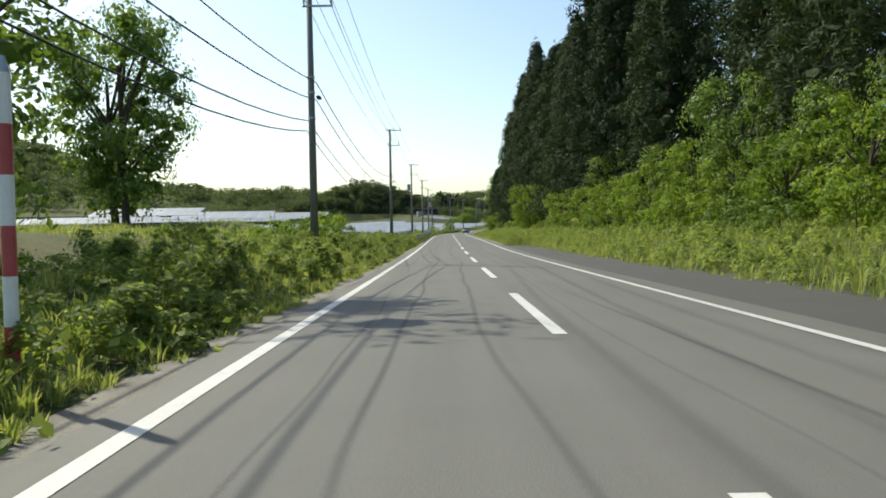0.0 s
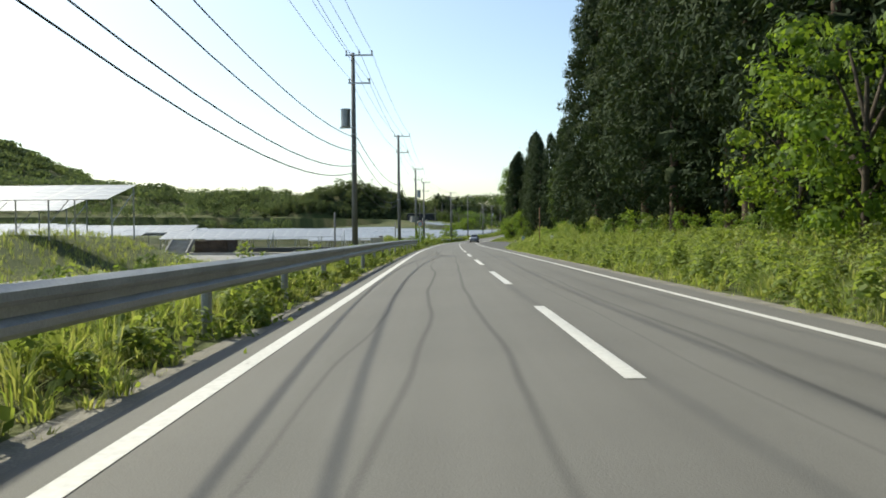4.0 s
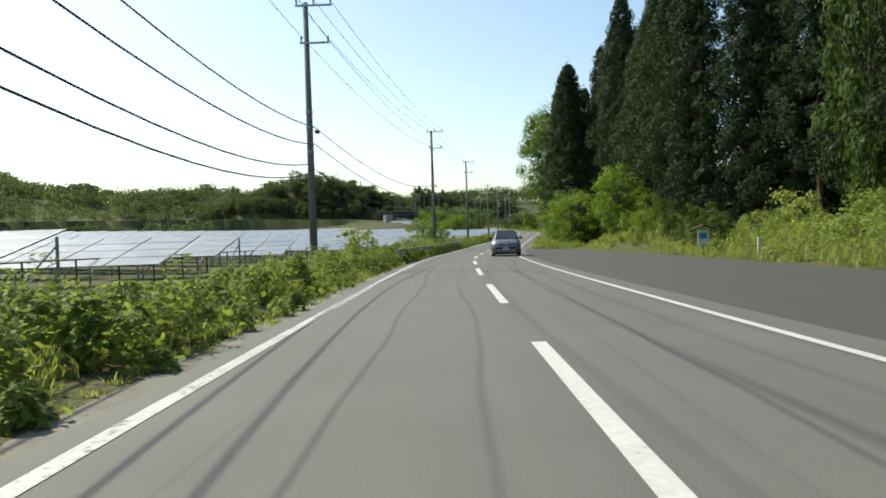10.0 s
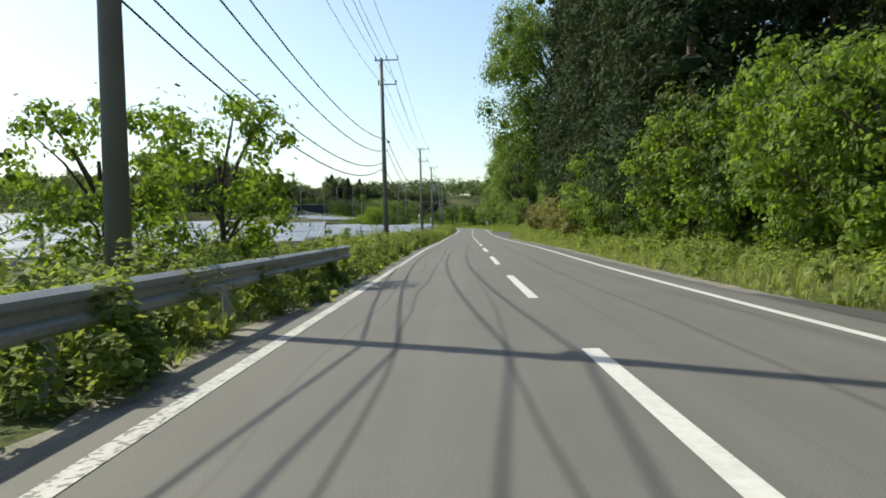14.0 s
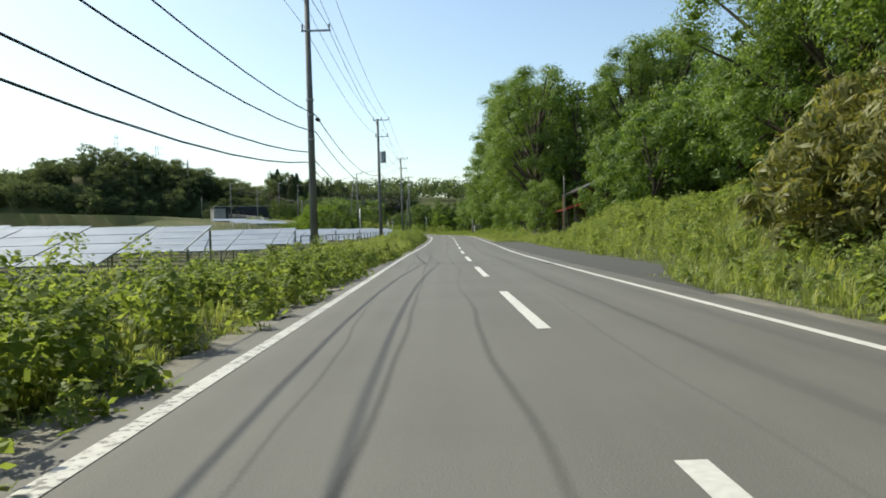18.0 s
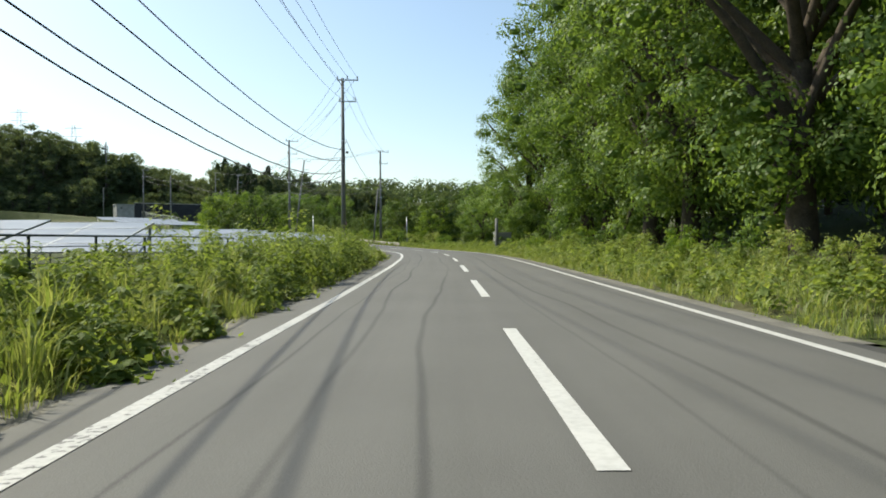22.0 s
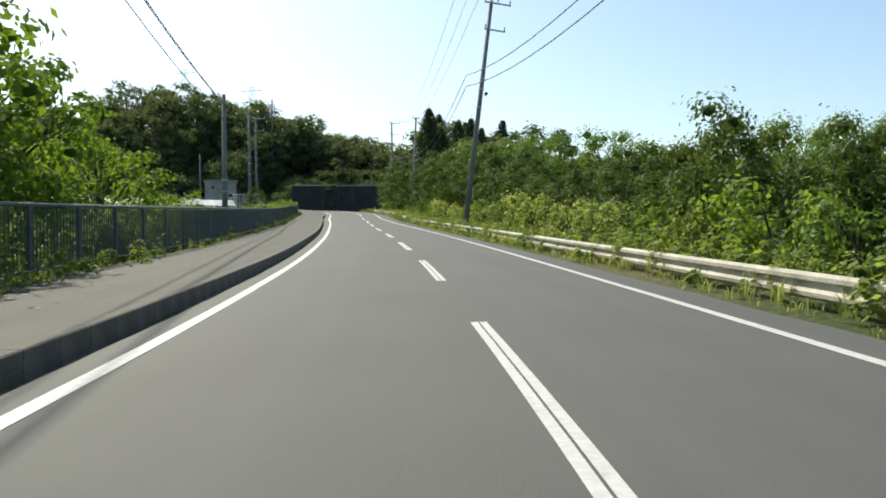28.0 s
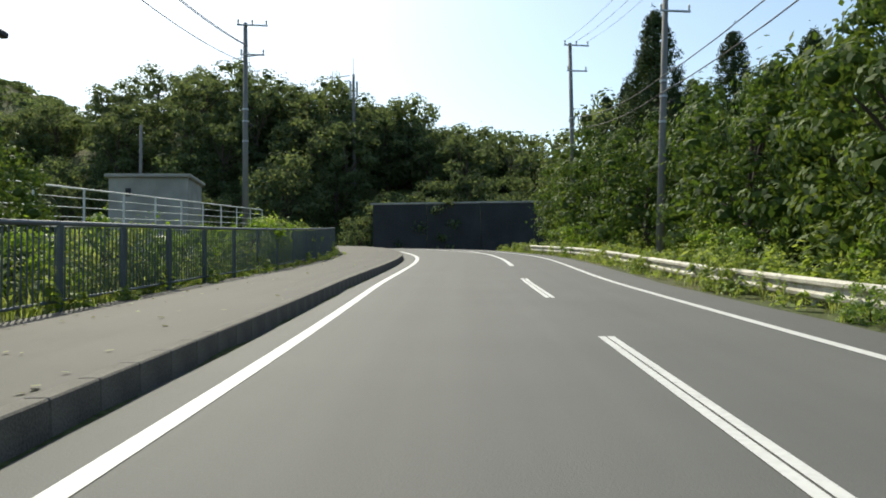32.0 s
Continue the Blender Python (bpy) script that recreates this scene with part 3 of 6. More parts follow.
def cedar_meshes(h, r, seed, bare=0.2, n=160, m=96, size=0.25):
    """A cedar: a straight trunk and many drooping sprays, each a tuft of its own, in an uneven cone."""
    rng = np.random.default_rng(seed)
    bend = rng.normal(0, 0.15, (2,))
    zs = np.linspace(-0.5, h * 0.97, 7)
    trunk = tapered([(bend[0] * (z / h) ** 2, bend[1] * (z / h) ** 2, z) for z in zs], [0.24 * (1 - 0.93 * max(z, 0) / h) for z in zs])
    cs, out, bits = [], [], []
    lump = rng.uniform(0.72, 1.12, (9, 7))
    for i in range(n):
        v = ((i + rng.uniform(0, 1)) / n) ** 0.88
        u = bare + (1 - bare) * v
        a = i * 2.39996 + rng.uniform(-0.5, 0.5)
        rad = (r * (min(v / 0.14, 1) ** 0.5) * (1 - v) ** 0.58 + 0.12) * lump[int(v * 8.99), int(a / 2 / math.pi * 7) % 7]
        k = rng.uniform(0.5, 1.0) ** 0.5
        c = np.array((math.cos(a) * rad * k, math.sin(a) * rad * k, u * h - 0.22 * rad * k))
        w = 0.13 * rad + rng.uniform(0.26, 0.46)
        p, d = shell(c, (w * 1.15, w * 1.15, w * 0.85), m, rng, 0.45)
        p[:, 2] -= 0.3 * np.hypot(p[:, 0] - c[0], p[:, 1] - c[1]) * (rng.uniform(size=m) < 0.6)
        cs.append(p)
        out.append(d + np.array((math.cos(a) * 0.5, math.sin(a) * 0.5, 0.25)))
    for v in np.linspace(0.05, 0.95, 11):
        rad = r * (min(v / 0.14, 1) ** 0.5) * (1 - v) ** 0.58
        bits.append(((0, 0, (bare + (1 - bare) * v) * h), (rad * 0.85, rad * 0.85, h * 0.085)))
    tip = rng.normal(0, 1, (40, 3)) * (0.14, 0.14, 0.5) + (bend[0], bend[1], h * 0.985)
    cs.append(tip)
    out.append(np.tile((0.0, 0.0, 0.5), (40, 1)))
    q = leaves(np.concatenate(cs), size * 1.4, np.concatenate(out) * 1.1, 0.0, 0.3, rng)
    return mesh_of("trunk", *trunk, CEDAR_BARK, True), with_core(q, core(bits, seed, 0.4), CEDAR_LEAF)


def broad_meshes(h, r, seed, mat, size=0.3, clumps=34, per=190, low=0.22, slim=1.0, aspect=0.6, droop=0.25, fill=0.5, tuft=(0.22, 0.4)):
    rng = np.random.default_rng(seed)
    stems = []
    lean = rng.normal(0, 0.3, 2)
    zs = np.linspace(-0.4, h * 0.7, 6)
    stems.append(tapered([(lean[0] * z / h, lean[1] * z / h, z) for z in zs], [0.035 * h * (0.55 if z > 0.1 else 0.75) * (1 - 0.75 * max(z, 0) / h) for z in zs]))
    cs, out, bits = [], [], []
    for i in range(clumps):
        u = low + (0.93 - low) * ((i + rng.uniform()) / clumps)
        prof = math.sin(math.pi * min(max((u - low * 0.55) / (1.08 - low * 0.55), 0.02), 0.98)) ** 0.6
        a = i * 2.4 + rng.uniform(-0.6, 0.6)
        k = rng.uniform(0.45, 0.95) * prof * r * slim
        c = (math.cos(a) * k + lean[0] * u, math.sin(a) * k + lean[1] * u, u * h + rng.normal(0, 0.03 * h))
        rr = r * rng.uniform(*tuft)
        p, d = shell(c, (rr, rr, rr * 0.72), per, rng, 0.6)
        bits.append((c, (rr * 0.72, rr * 0.72, rr * 0.5)))
        keep = rng.uniform(size=per) < 0.55 + 0.45 * (d[:, 2] > -0.3)
        cs.append(p[keep])
        out.append(d[keep])
        if i % 3 == 0:
            z0 = max(u * h * 0.55, 0.15 * h)
            b = [(lean[0] * z0 / h, lean[1] * z0 / h, z0), (c[0] * 0.55, c[1] * 0.55, (z0 + c[2]) / 2 + 0.1 * r), c]
            stems.append(tapered(b, [0.011 * h, 0.008 * h, 0.003 * h], 5))
    cs, out = np.concatenate(cs), np.concatenate(out)
    stray = rng.integers(0, len(cs), len(cs) // 9)
    cs = np.concatenate([cs, cs[stray] * 1.0 + out[stray] * rng.uniform(0.1, 0.55, (len(stray), 1))])
    out = np.concatenate([out, out[stray]])
    q = leaves(cs, size, out * 1.9, droop, aspect, rng)
    return mesh_of("trunk", *join_parts(stems), BARK, True), with_core(q, core(bits, seed, fill), mat)


def tree_kind(name, label, category, meshes, group=""):
    t = thing(name, label, category, None, group)
    part("trunk", meshes[0], None, t)
    part("crown", meshes[1], None, t)
    return t


PROTO = {
    "cedar": [tree_kind("cedar_tree", "tall dark green conical cedar in a roadside forest", "tree", cedar_meshes(20, 3.4, 10 + k, b), "forest cedars") for k, b in enumerate((0.05, 0.1, 0.22))],
    "back": [tree_kind("cedar_tree", "tall dark green cedar deep in the forest", "tree", cedar_meshes(20, 3.5, 15 + k, 0.05, 95, 40, 0.36), "forest cedars") for k in range(2)],
    "broad": [tree_kind("broadleaf_tree", "leafy green broadleaf tree at the wood's edge", "tree", broad_meshes(11, 4.2, 20 + k, BROAD_LEAF, 0.25, 40, 220, 0.12), "broadleaf trees") for k in range(3)],
    "light": [tree_kind("young_tree", "bright green young tree in full leaf", "tree", broad_meshes(5.0, 2.3, 30 + k, LIGHT_LEAF, 0.17, 46, 120, 0.06, fill=0.35, tuft=(0.14, 0.3)), "young trees") for k in range(3)],
    "vine": [tree_kind("vine_covered_tree", "green tree draped in hanging vines", "tree", broad_meshes(6.0, 2.4, 35 + k, VINE_LEAF, 0.19, 34, 180, 0.0), "vine-covered trees") for k in range(2)],
    "bush": [tree_kind("shrub", "dense green shrub on the verge", "shrub", broad_meshes(2.2, 1.5, 40 + k, m, 0.16, 16, 100, 0.02), "verge shrubs") for k, m in enumerate((LIGHT_LEAF, BROAD_LEAF, WEED_LEAF))],
    "hill": [tree_kind("woodland_tree", "rounded green tree in the woods on the hill", "tree", broad_meshes(10, 4.0, 60 + k, FAR_LEAF, 0.42, 30, 95, 0.05), "hill trees") for k in range(3)],
    "big": [tree_kind("roadside_tree", "large broadleaf tree leaning over the verge", "tree", broad_meshes(19, 5.4, 65 + k, BROAD_LEAF, 0.18, 100, 440, 0.08, fill=0.42, tuft=(0.15, 0.29)), "large roadside trees") for k in range(2)],
    "wide": [tree_kind("spreading_tree", "wide old broadleaf tree overhanging the road", "tree", broad_meshes(13, 8.0, 68, BROAD_LEAF, 0.21, 140, 380, 0.24, fill=0.38, tuft=(0.14, 0.26)), "large roadside trees")],
    "sasa": [tree_kind("bamboo_grass_clump", "olive clump of dry bamboo grass on the bank", "bamboo grass", broad_meshes(2.6, 1.7, 50 + k, OLIVE_LEAF, 0.34, 24, 170, 0.0, 1.0, 0.22, 0.1), "bamboo grass") for k in range(2)],
}


def plant(kind, x, y, scale, turn, tall=1.0, sink=0.1, pick=None):
    ps = PROTO[kind]
    k = int(RNG.integers(len(ps))) if pick is None else pick
    m = Matrix.Translation((x, y, float(ground_z(x, y)[0]) - sink)) @ Matrix.Rotation(turn, 4, "Z") @ Matrix.Diagonal((scale, scale, scale * tall, 1))
    o = copy_thing(ps[k], Matrix())
    o.matrix_basis = m
    return o


def grove(kind, s0, s1, lat0, lat1, gap, scale, tall=(0.9, 1.15), seed=0, pick=None):
    """Plants strewn over a stretch of the roadside, at least about gap apart."""
    rng = np.random.default_rng(seed)
    rows = max(1, int(round(abs(lat1 - lat0) / gap)))
    for i in range(rows):
        s = s0 + rng.uniform(0, gap)
        while s < s1:
            lat = lat0 + (lat1 - lat0) * (i + rng.uniform(0.1, 0.9)) / rows
            p = spot(s, lat)
            plant(kind, p.x, p.y, rng.uniform(*scale), rng.uniform(0, 6.28), rng.uniform(*tall), pick=pick)
            s += gap * rng.uniform(0.75, 1.3)


# right-hand side, from the start to the end
grove("cedar", -4, 56, 13.5, 19, 4.2, (0.85, 1.1), seed=1)
grove("cedar", 56, 100, 11.0, 17, 4.0, (0.95, 1.15), seed=201)
grove("cedar", 100, 139, 10.2, 16, 3.8, (1.0, 1.16), seed=202)
grove("back", -8, 128, 20, 27, 5.5, (0.95, 1.15), seed=101)
grove("light", 6, 72, 9.6, 12.5, 3.6, (0.5, 0.92), seed=2)
grove("broad", 14, 60, 11.5, 13, 10, (0.45, 0.62), seed=102)
grove("bush", 4, 140, 9.0, 11.0, 3.2, (0.45, 0.75), seed=3)
grove("light", 86, 98, 7.6, 10, 5.0, (0.95, 1.15), seed=4)
grove("cedar", 138, 202, 18.5, 25, 3.6, (0.6, 0.72), seed=5)
grove("cedar", 202, 228, 17.5, 24, 3.8, (0.72, 0.88), seed=205)
grove("back", 132, 226, 26, 33, 5.0, (0.62, 0.76), seed=105)
for s, l, k in ((209, 17.2, 0.9),):
    p = spot(s, l)
    plant("vine", p.x, p.y, k, s, 2.3)
grove("bush", 146, 224, 14, 17.0, 2.6, (0.5, 0.85), seed=6)
grove("bush", 225, 248, 9.5, 13.5, 3.0, (0.4, 0.65), seed=806)
grove("vine", 212, 236, 11.4, 13.5, 3.2, (0.28, 0.4), seed=107)
grove("light", 222, 238, 10.8, 12.6, 2.8, (0.3, 0.42), (0.9, 1.2), seed=7)
grove("light", 239, 252, 10.2, 12.6, 2.6, (0.75, 1.05), (0.95, 1.2), seed=407)
grove("light", 250, 286, 6.8, 8.6, 2.8, (0.8, 1.1), (1.0, 1.3), seed=307)
grove("vine", 240, 252, 10.4, 13.0, 3.2, (0.6, 0.85), seed=108)
grove("vine", 252, 286, 7.4, 9.4, 3.2, (0.7, 1.0), seed=308)
for s, l, k in ((556, 12.5, 0.76), (560, 14.5, 0.72), (553, 15.5, 0.66), (549, 17, 0.6)):
    p = spot(s, l)
    plant("cedar", p.x, p.y, k, s, 1.0)
grove("cedar", 222, 250, 12.8, 17.5, 3.8, (0.85, 1.05), seed=8)
grove("cedar", 250, 290, 10.0, 15, 3.8, (0.95, 1.12), seed=208)
grove("cedar", 266, 300, 7.6, 8.8, 3.6, (1.0, 1.15), seed=209)
grove("back", 224, 292, 18, 26, 5.5, (0.85, 1.05), seed=109)
p = spot(306.5, 8.8)
plant("wide", p.x, p.y, 1.08, 0.4, 1.5)
p = spot(318, 12.5)
plant("big", p.x, p.y, 0.92, 2.0)
p = spot(291, 13.5)
plant("big", p.x, p.y, 0.9, 4.0)
grove("broad", 296, 320, 14, 19, 5.5, (0.8, 1.0), seed=110)
grove("sasa", 284, 319, 6.2, 10.6, 1.8, (0.7, 1.0), seed=10)
grove("bush", 320, 352, 8.5, 12, 4.0, (0.3, 0.5), seed=11)
grove("big", 322, 342, 14.5, 24, 5.6, (0.85, 1.0), seed=12)
grove("broad", 344, 358, 15, 24, 5.5, (0.8, 0.95), seed=512)
grove("vine", 355, 364, 9.6, 11.4, 2.4, (0.26, 0.36), seed=912)
for s, l, k in ((363.2, 12.6, 0.62), (362.4, 14.0, 0.72)):
    p = spot(s, l)
    plant("broad", p.x, p.y, k, s, 1.1)
grove("broad", 352, 366, 13.0, 19, 4.0, (0.75, 1.0), seed=212)
grove("big", 374, 388, 16.5, 25, 5.0, (0.95, 1.08), seed=412)
grove("back", 322, 380, 26, 34, 6.0, (0.7, 0.9), seed=113)
grove("broad", 352, 380, 21, 30, 6.0, (1.0, 1.25), seed=112)
grove("big", 380, 416, 8.4, 9.8, 6.8, (0.98, 1.1), (0.95, 1.08), seed=13)
grove("big", 419, 432, 9.2, 10.4, 6.0, (0.8, 0.92), (0.9, 1.0), seed=313)
grove("broad", 434, 446, 8.5, 11, 5.0, (0.65, 0.85), seed=413)
grove("broad", 380, 426, 11, 15, 4.6, (1.0, 1.25), (1.3, 1.55), seed=213)
grove("back", 380, 430, 18, 26, 6.0, (0.75, 0.9), seed=14)
grove("bush", 378, 430, 6.0, 8.0, 2.6, (0.35, 0.6), seed=15)
p = spot(377.5, 9.2)
plant("broad", p.x, p.y, 0.55, 2.0)
grove("vine", 424, 443, 8.5, 14, 3.8, (0.6, 0.85), seed=17)
grove("broad", 428, 452, 16, 27, 6.0, (0.55, 0.8), seed=117)
grove("light", 454, 464, 8.0, 12, 3.2, (0.9, 1.2), seed=16)
grove("broad", 450, 464, 18, 27, 4.6, (0.62, 0.82), seed=816)
grove("bush", 436, 446, -8.0, -5.6, 1.8, (0.45, 0.7), seed=817)
grove("vine", 456, 470, 8.5, 13, 3.4, (1.0, 1.35), seed=616)
grove("vine", 472, 502, 8.0, 13, 3.0, (0.55, 0.8), seed=516)
grove("broad", 450, 500, 14, 26, 6.0, (0.4, 0.55), seed=116)
grove("bush", 446, 560, 5.8, 8.0, 3.0, (0.6, 0.95), seed=19)
grove("bush", 474, 556, 3.75, 4.0, 6.0, (0.22, 0.36), seed=919)
grove("vine", 502, 512, 7.8, 11.0, 3.0, (0.8, 1.05), seed=18)
grove("vine", 511, 526, 7.6, 11.5, 3.0, (0.85, 1.1), (1.0, 1.2), seed=418)
grove("vine", 524, 564, 7.2, 11.0, 2.8, (0.95, 1.3), (0.9, 1.15), seed=618)
grove("broad", 510, 526, 13, 20, 4.6, (0.55, 0.72), seed=118)
for s, l, k in ((515, 11.0, 0.72), (519, 10.4, 0.76), (524, 11.2, 0.78)):
    p = spot(s, l)
    plant("broad", p.x, p.y, k, s)
p = spot(527.5, -9.4)
plant("vine", p.x, p.y, 0.48, 1.0, sink=0.0)
grove("broad", 526, 560, 12, 19, 4.8, (0.65, 0.9), seed=718)
for k in range(9):
    plant("cedar", -3.0 + 1.8 * k, 589 + 4 * math.sin(k * 2.3), 0.76 + 0.1 * math.sin(k * 1.7), k)
for k in range(16):
    plant("hill", -4.0 + 26 * ((k * 0.618) % 1), 584 + 9 * ((k * 0.382) % 1), 1.25 + 0.22 * math.sin(k * 2.7), 0.7 * k, 1.12)
for k in range(44):
    plant("hill", 4 + 46 * ((k * 0.618) % 1), 594 + 26 * ((k * 0.382 + 0.2) % 1), 1.15 + 0.2 * math.sin(k * 2.1), k)
# left-hand side
p = spot(16.0, -12.2)
plant("broad", p.x, p.y, 1.05, 1.0, 1.02)
p = spot(77, -33.5)
plant("broad", p.x, p.y, 1.75, 2.6, 1.2)
p = spot(79, -35.5)
plant("broad", p.x, p.y, 1.65, 0.6, 1.15)
grove("bush", 2, 27, -9, -5.6, 2.0, (0.26, 0.4), seed=21)
grove("bush", 27, 37, -9.5, -5.8, 1.8, (0.5, 0.72), seed=521)
grove("bush", 37, 58, -10, -7, 3.0, (0.25, 0.42), seed=621)
grove("bush", 62, 120, -21, -14, 6.5, (0.25, 0.5), seed=622)
p = spot(154.4, -4.3)
plant("light", p.x, p.y, 0.26, 1.2, 2.0)
grove("bush", 140, 147, -6.9, -5.4, 1.6, (0.4, 0.52), seed=721)
grove("bush", 173, 177, -7.4, -5.6, 1.6, (0.55, 0.75), seed=421)
grove("bush", 214, 218, -6.5, -5.0, 2.2, (0.7, 0.9), seed=121)
grove("light", 247.5, 255, -7.0, -6.0, 3.4, (0.65, 0.85), seed=22)
grove("bush", 254, 300, -8.5, -6.2, 8.0, (0.35, 0.65), seed=122)
grove("bush", 300, 440, -8.5, -6.4, 12.0, (0.25, 0.45), seed=222)
grove("light", 452, 464, -13, -8.2, 3.4, (0.7, 1.0), seed=23)
grove("light", 464, 477, -14, -9.2, 3.2, (1.0, 1.4), seed=223)
grove("light", 477, 487, -12.5, -9.2, 2.4, (0.8, 1.05), seed=233)
grove("light", 488, 500, -12.5, -9.4, 2.6, (0.45, 0.65), seed=243)
grove("bush", 478, 496, -12, -8.5, 2.6, (0.6, 0.9), seed=323)
grove("bush", 470, 530, -9.6, -7.0, 2.0, (0.45, 0.72), seed=123)
grove("bush", 466, 548, -7.9, -7.2, 1.5, (0.5, 0.72), seed=923)
grove("vine", 434, 452, -17, -12, 4.0, (0.6, 0.9), seed=124)


def lattice_noise(x, y, size, seed):
    """Smooth values from 0 to 1 that vary over about size metres."""
    tab = np.random.default_rng(seed).uniform(size=(64, 64))
    u, v = np.asarray(x) / size, np.asarray(y) / size
    i, j = np.floor(u).astype(int), np.floor(v).astype(int)
    a, b = u - i, v - j
    a, b = a * a * (3 - 2 * a), b * b * (3 - 2 * b)
    g = lambda p, q: tab[p % 64, q % 64]
    return (g(i, j) * (1 - a) + g(i + 1, j) * a) * (1 - b) + (g(i, j + 1) * (1 - a) + g(i + 1, j + 1) * a) * b


def weeds(name, label, category, bands, mat, blade=False, seed=0):
    """Undergrowth along the verge in clumps of many heights, one joined stand. Each band: s0, s1, lat0, lat1, height, per square metre, leaf size."""
    rng = np.random.default_rng(seed)
    out = []
    for s0, s1, l0, l1, hgt, dens, size in bands:
        area = (s1 - s0) * abs(l1 - l0)
        nc = int(area * (7.0 if blade else 3.2))
        cs, cl = rng.uniform(s0, s1, nc), rng.uniform(l0, l1, nc)
        inner = min(abs(l0), abs(l1))
        wander = 0.5 * lattice_noise(cs, cl * 0, 1.6, seed + 1) + 0.5 * lattice_noise(cs, cl * 0, 6.0, seed + 2)
        off = np.abs(cl) - inner - 0.22 * wander
        grow = 0.45 + 0.55 * ramp(off, -0.1, 0.6)
        patch = 0.68 + 0.6 * lattice_noise(cs, cl, 2.7, seed + 3) * (0.45 + 0.9 * lattice_noise(cs, cl, 9.0, seed + 4))
        ch = hgt * grow * patch * np.exp(rng.normal(0, 0.2, nc))
        live = (off > 0) & (lattice_noise(cs, cl, 1.3, seed + 5) > (0.16 if blade else 0.05))
        cs, cl, ch = cs[live], cl[live], ch[live]
        nc = len(cs)
        w = np.sqrt(ch)
        num = rng.poisson(area * dens * w / w.sum() * 0.8)
        k = np.repeat(np.arange(nc), num)
        n = len(k)
        p = np.stack([np.interp(cs, SS, LINE[:, q]) for q in range(3)], 1)
        f = np.stack([np.interp(cs, SS, TAN[:, q]) for q in range(2)], 1)
        x, y = p[:, 0] + f[:, 1] * cl, p[:, 1] - f[:, 0] * cl
        z = ground_height(x, y)[k]
        x, y, h = x[k], y[k], ch[k]
        a = rng.uniform(0, 6.28, n)
        if blade:
            r = 0.09 * rng.uniform(0, 1, n) ** 0.5
            top = h * rng.uniform(0.45, 1.15, n)
            bend = rng.uniform(0.15, 0.75, n) * top
            w = size * rng.uniform(0.6, 1.3, n)
            base = np.stack([x + r * np.cos(a), y + r * np.sin(a), z - 0.03], 1)
            b = a + rng.normal(0, 0.5, n)
            side = np.stack([-np.sin(b) * w, np.cos(b) * w, np.zeros(n)], 1)
            tip = base + np.stack([np.cos(b) * bend, np.sin(b) * bend, top * (1 - 0.35 * bend / top)], 1)
            mid = (base + tip) / 2 + np.stack([-np.cos(b) * bend * 0.22, -np.sin(b) * bend * 0.22, top * 0.16], 1)
            out.append(np.stack([base - side, mid + side, tip, mid - side], 1))
        else:
            u = rng.uniform(0.05, 1, n) ** 0.7
            rad = (0.12 + 0.26 * h) * (1.15 - 0.75 * u) * rng.uniform(0.2, 1, n) ** 0.5
            c = np.stack([x + rad * np.cos(a), y + rad * np.sin(a), z + h * u], 1)
            d = np.stack([np.cos(a) * 0.8, np.sin(a) * 0.8, 0.5 + 0.9 * u], 1) * 0.8
            kind = np.exp(rng.normal(0, 0.22, nc))[k]
            out.append(leaves(c, size * kind, d, 0.5, 0.55, rng))
            # broad lower leaves close the stand
            j = rng.integers(0, nc, int(area * min(dens * 0.16, 80)))
            h = ch[j]
            x, y = p[j, 0] + f[j, 1] * cl[j] + rng.normal(0, 0.16, len(j)), p[j, 1] - f[j, 0] * cl[j] + rng.normal(0, 0.16, len(j))
            c = np.stack([x, y, ground_height(x, y) + h * rng.uniform(0.12, 0.62, len(j))], 1)
            out.append(leaves(c, 0.08 + 0.07 * np.minimum(h, 1), None, 0.9, 0.7, rng))
    me = quads_mesh(name, np.concatenate(out), mat)
    return tagged(new(name, me), label, category, kind="stuff")


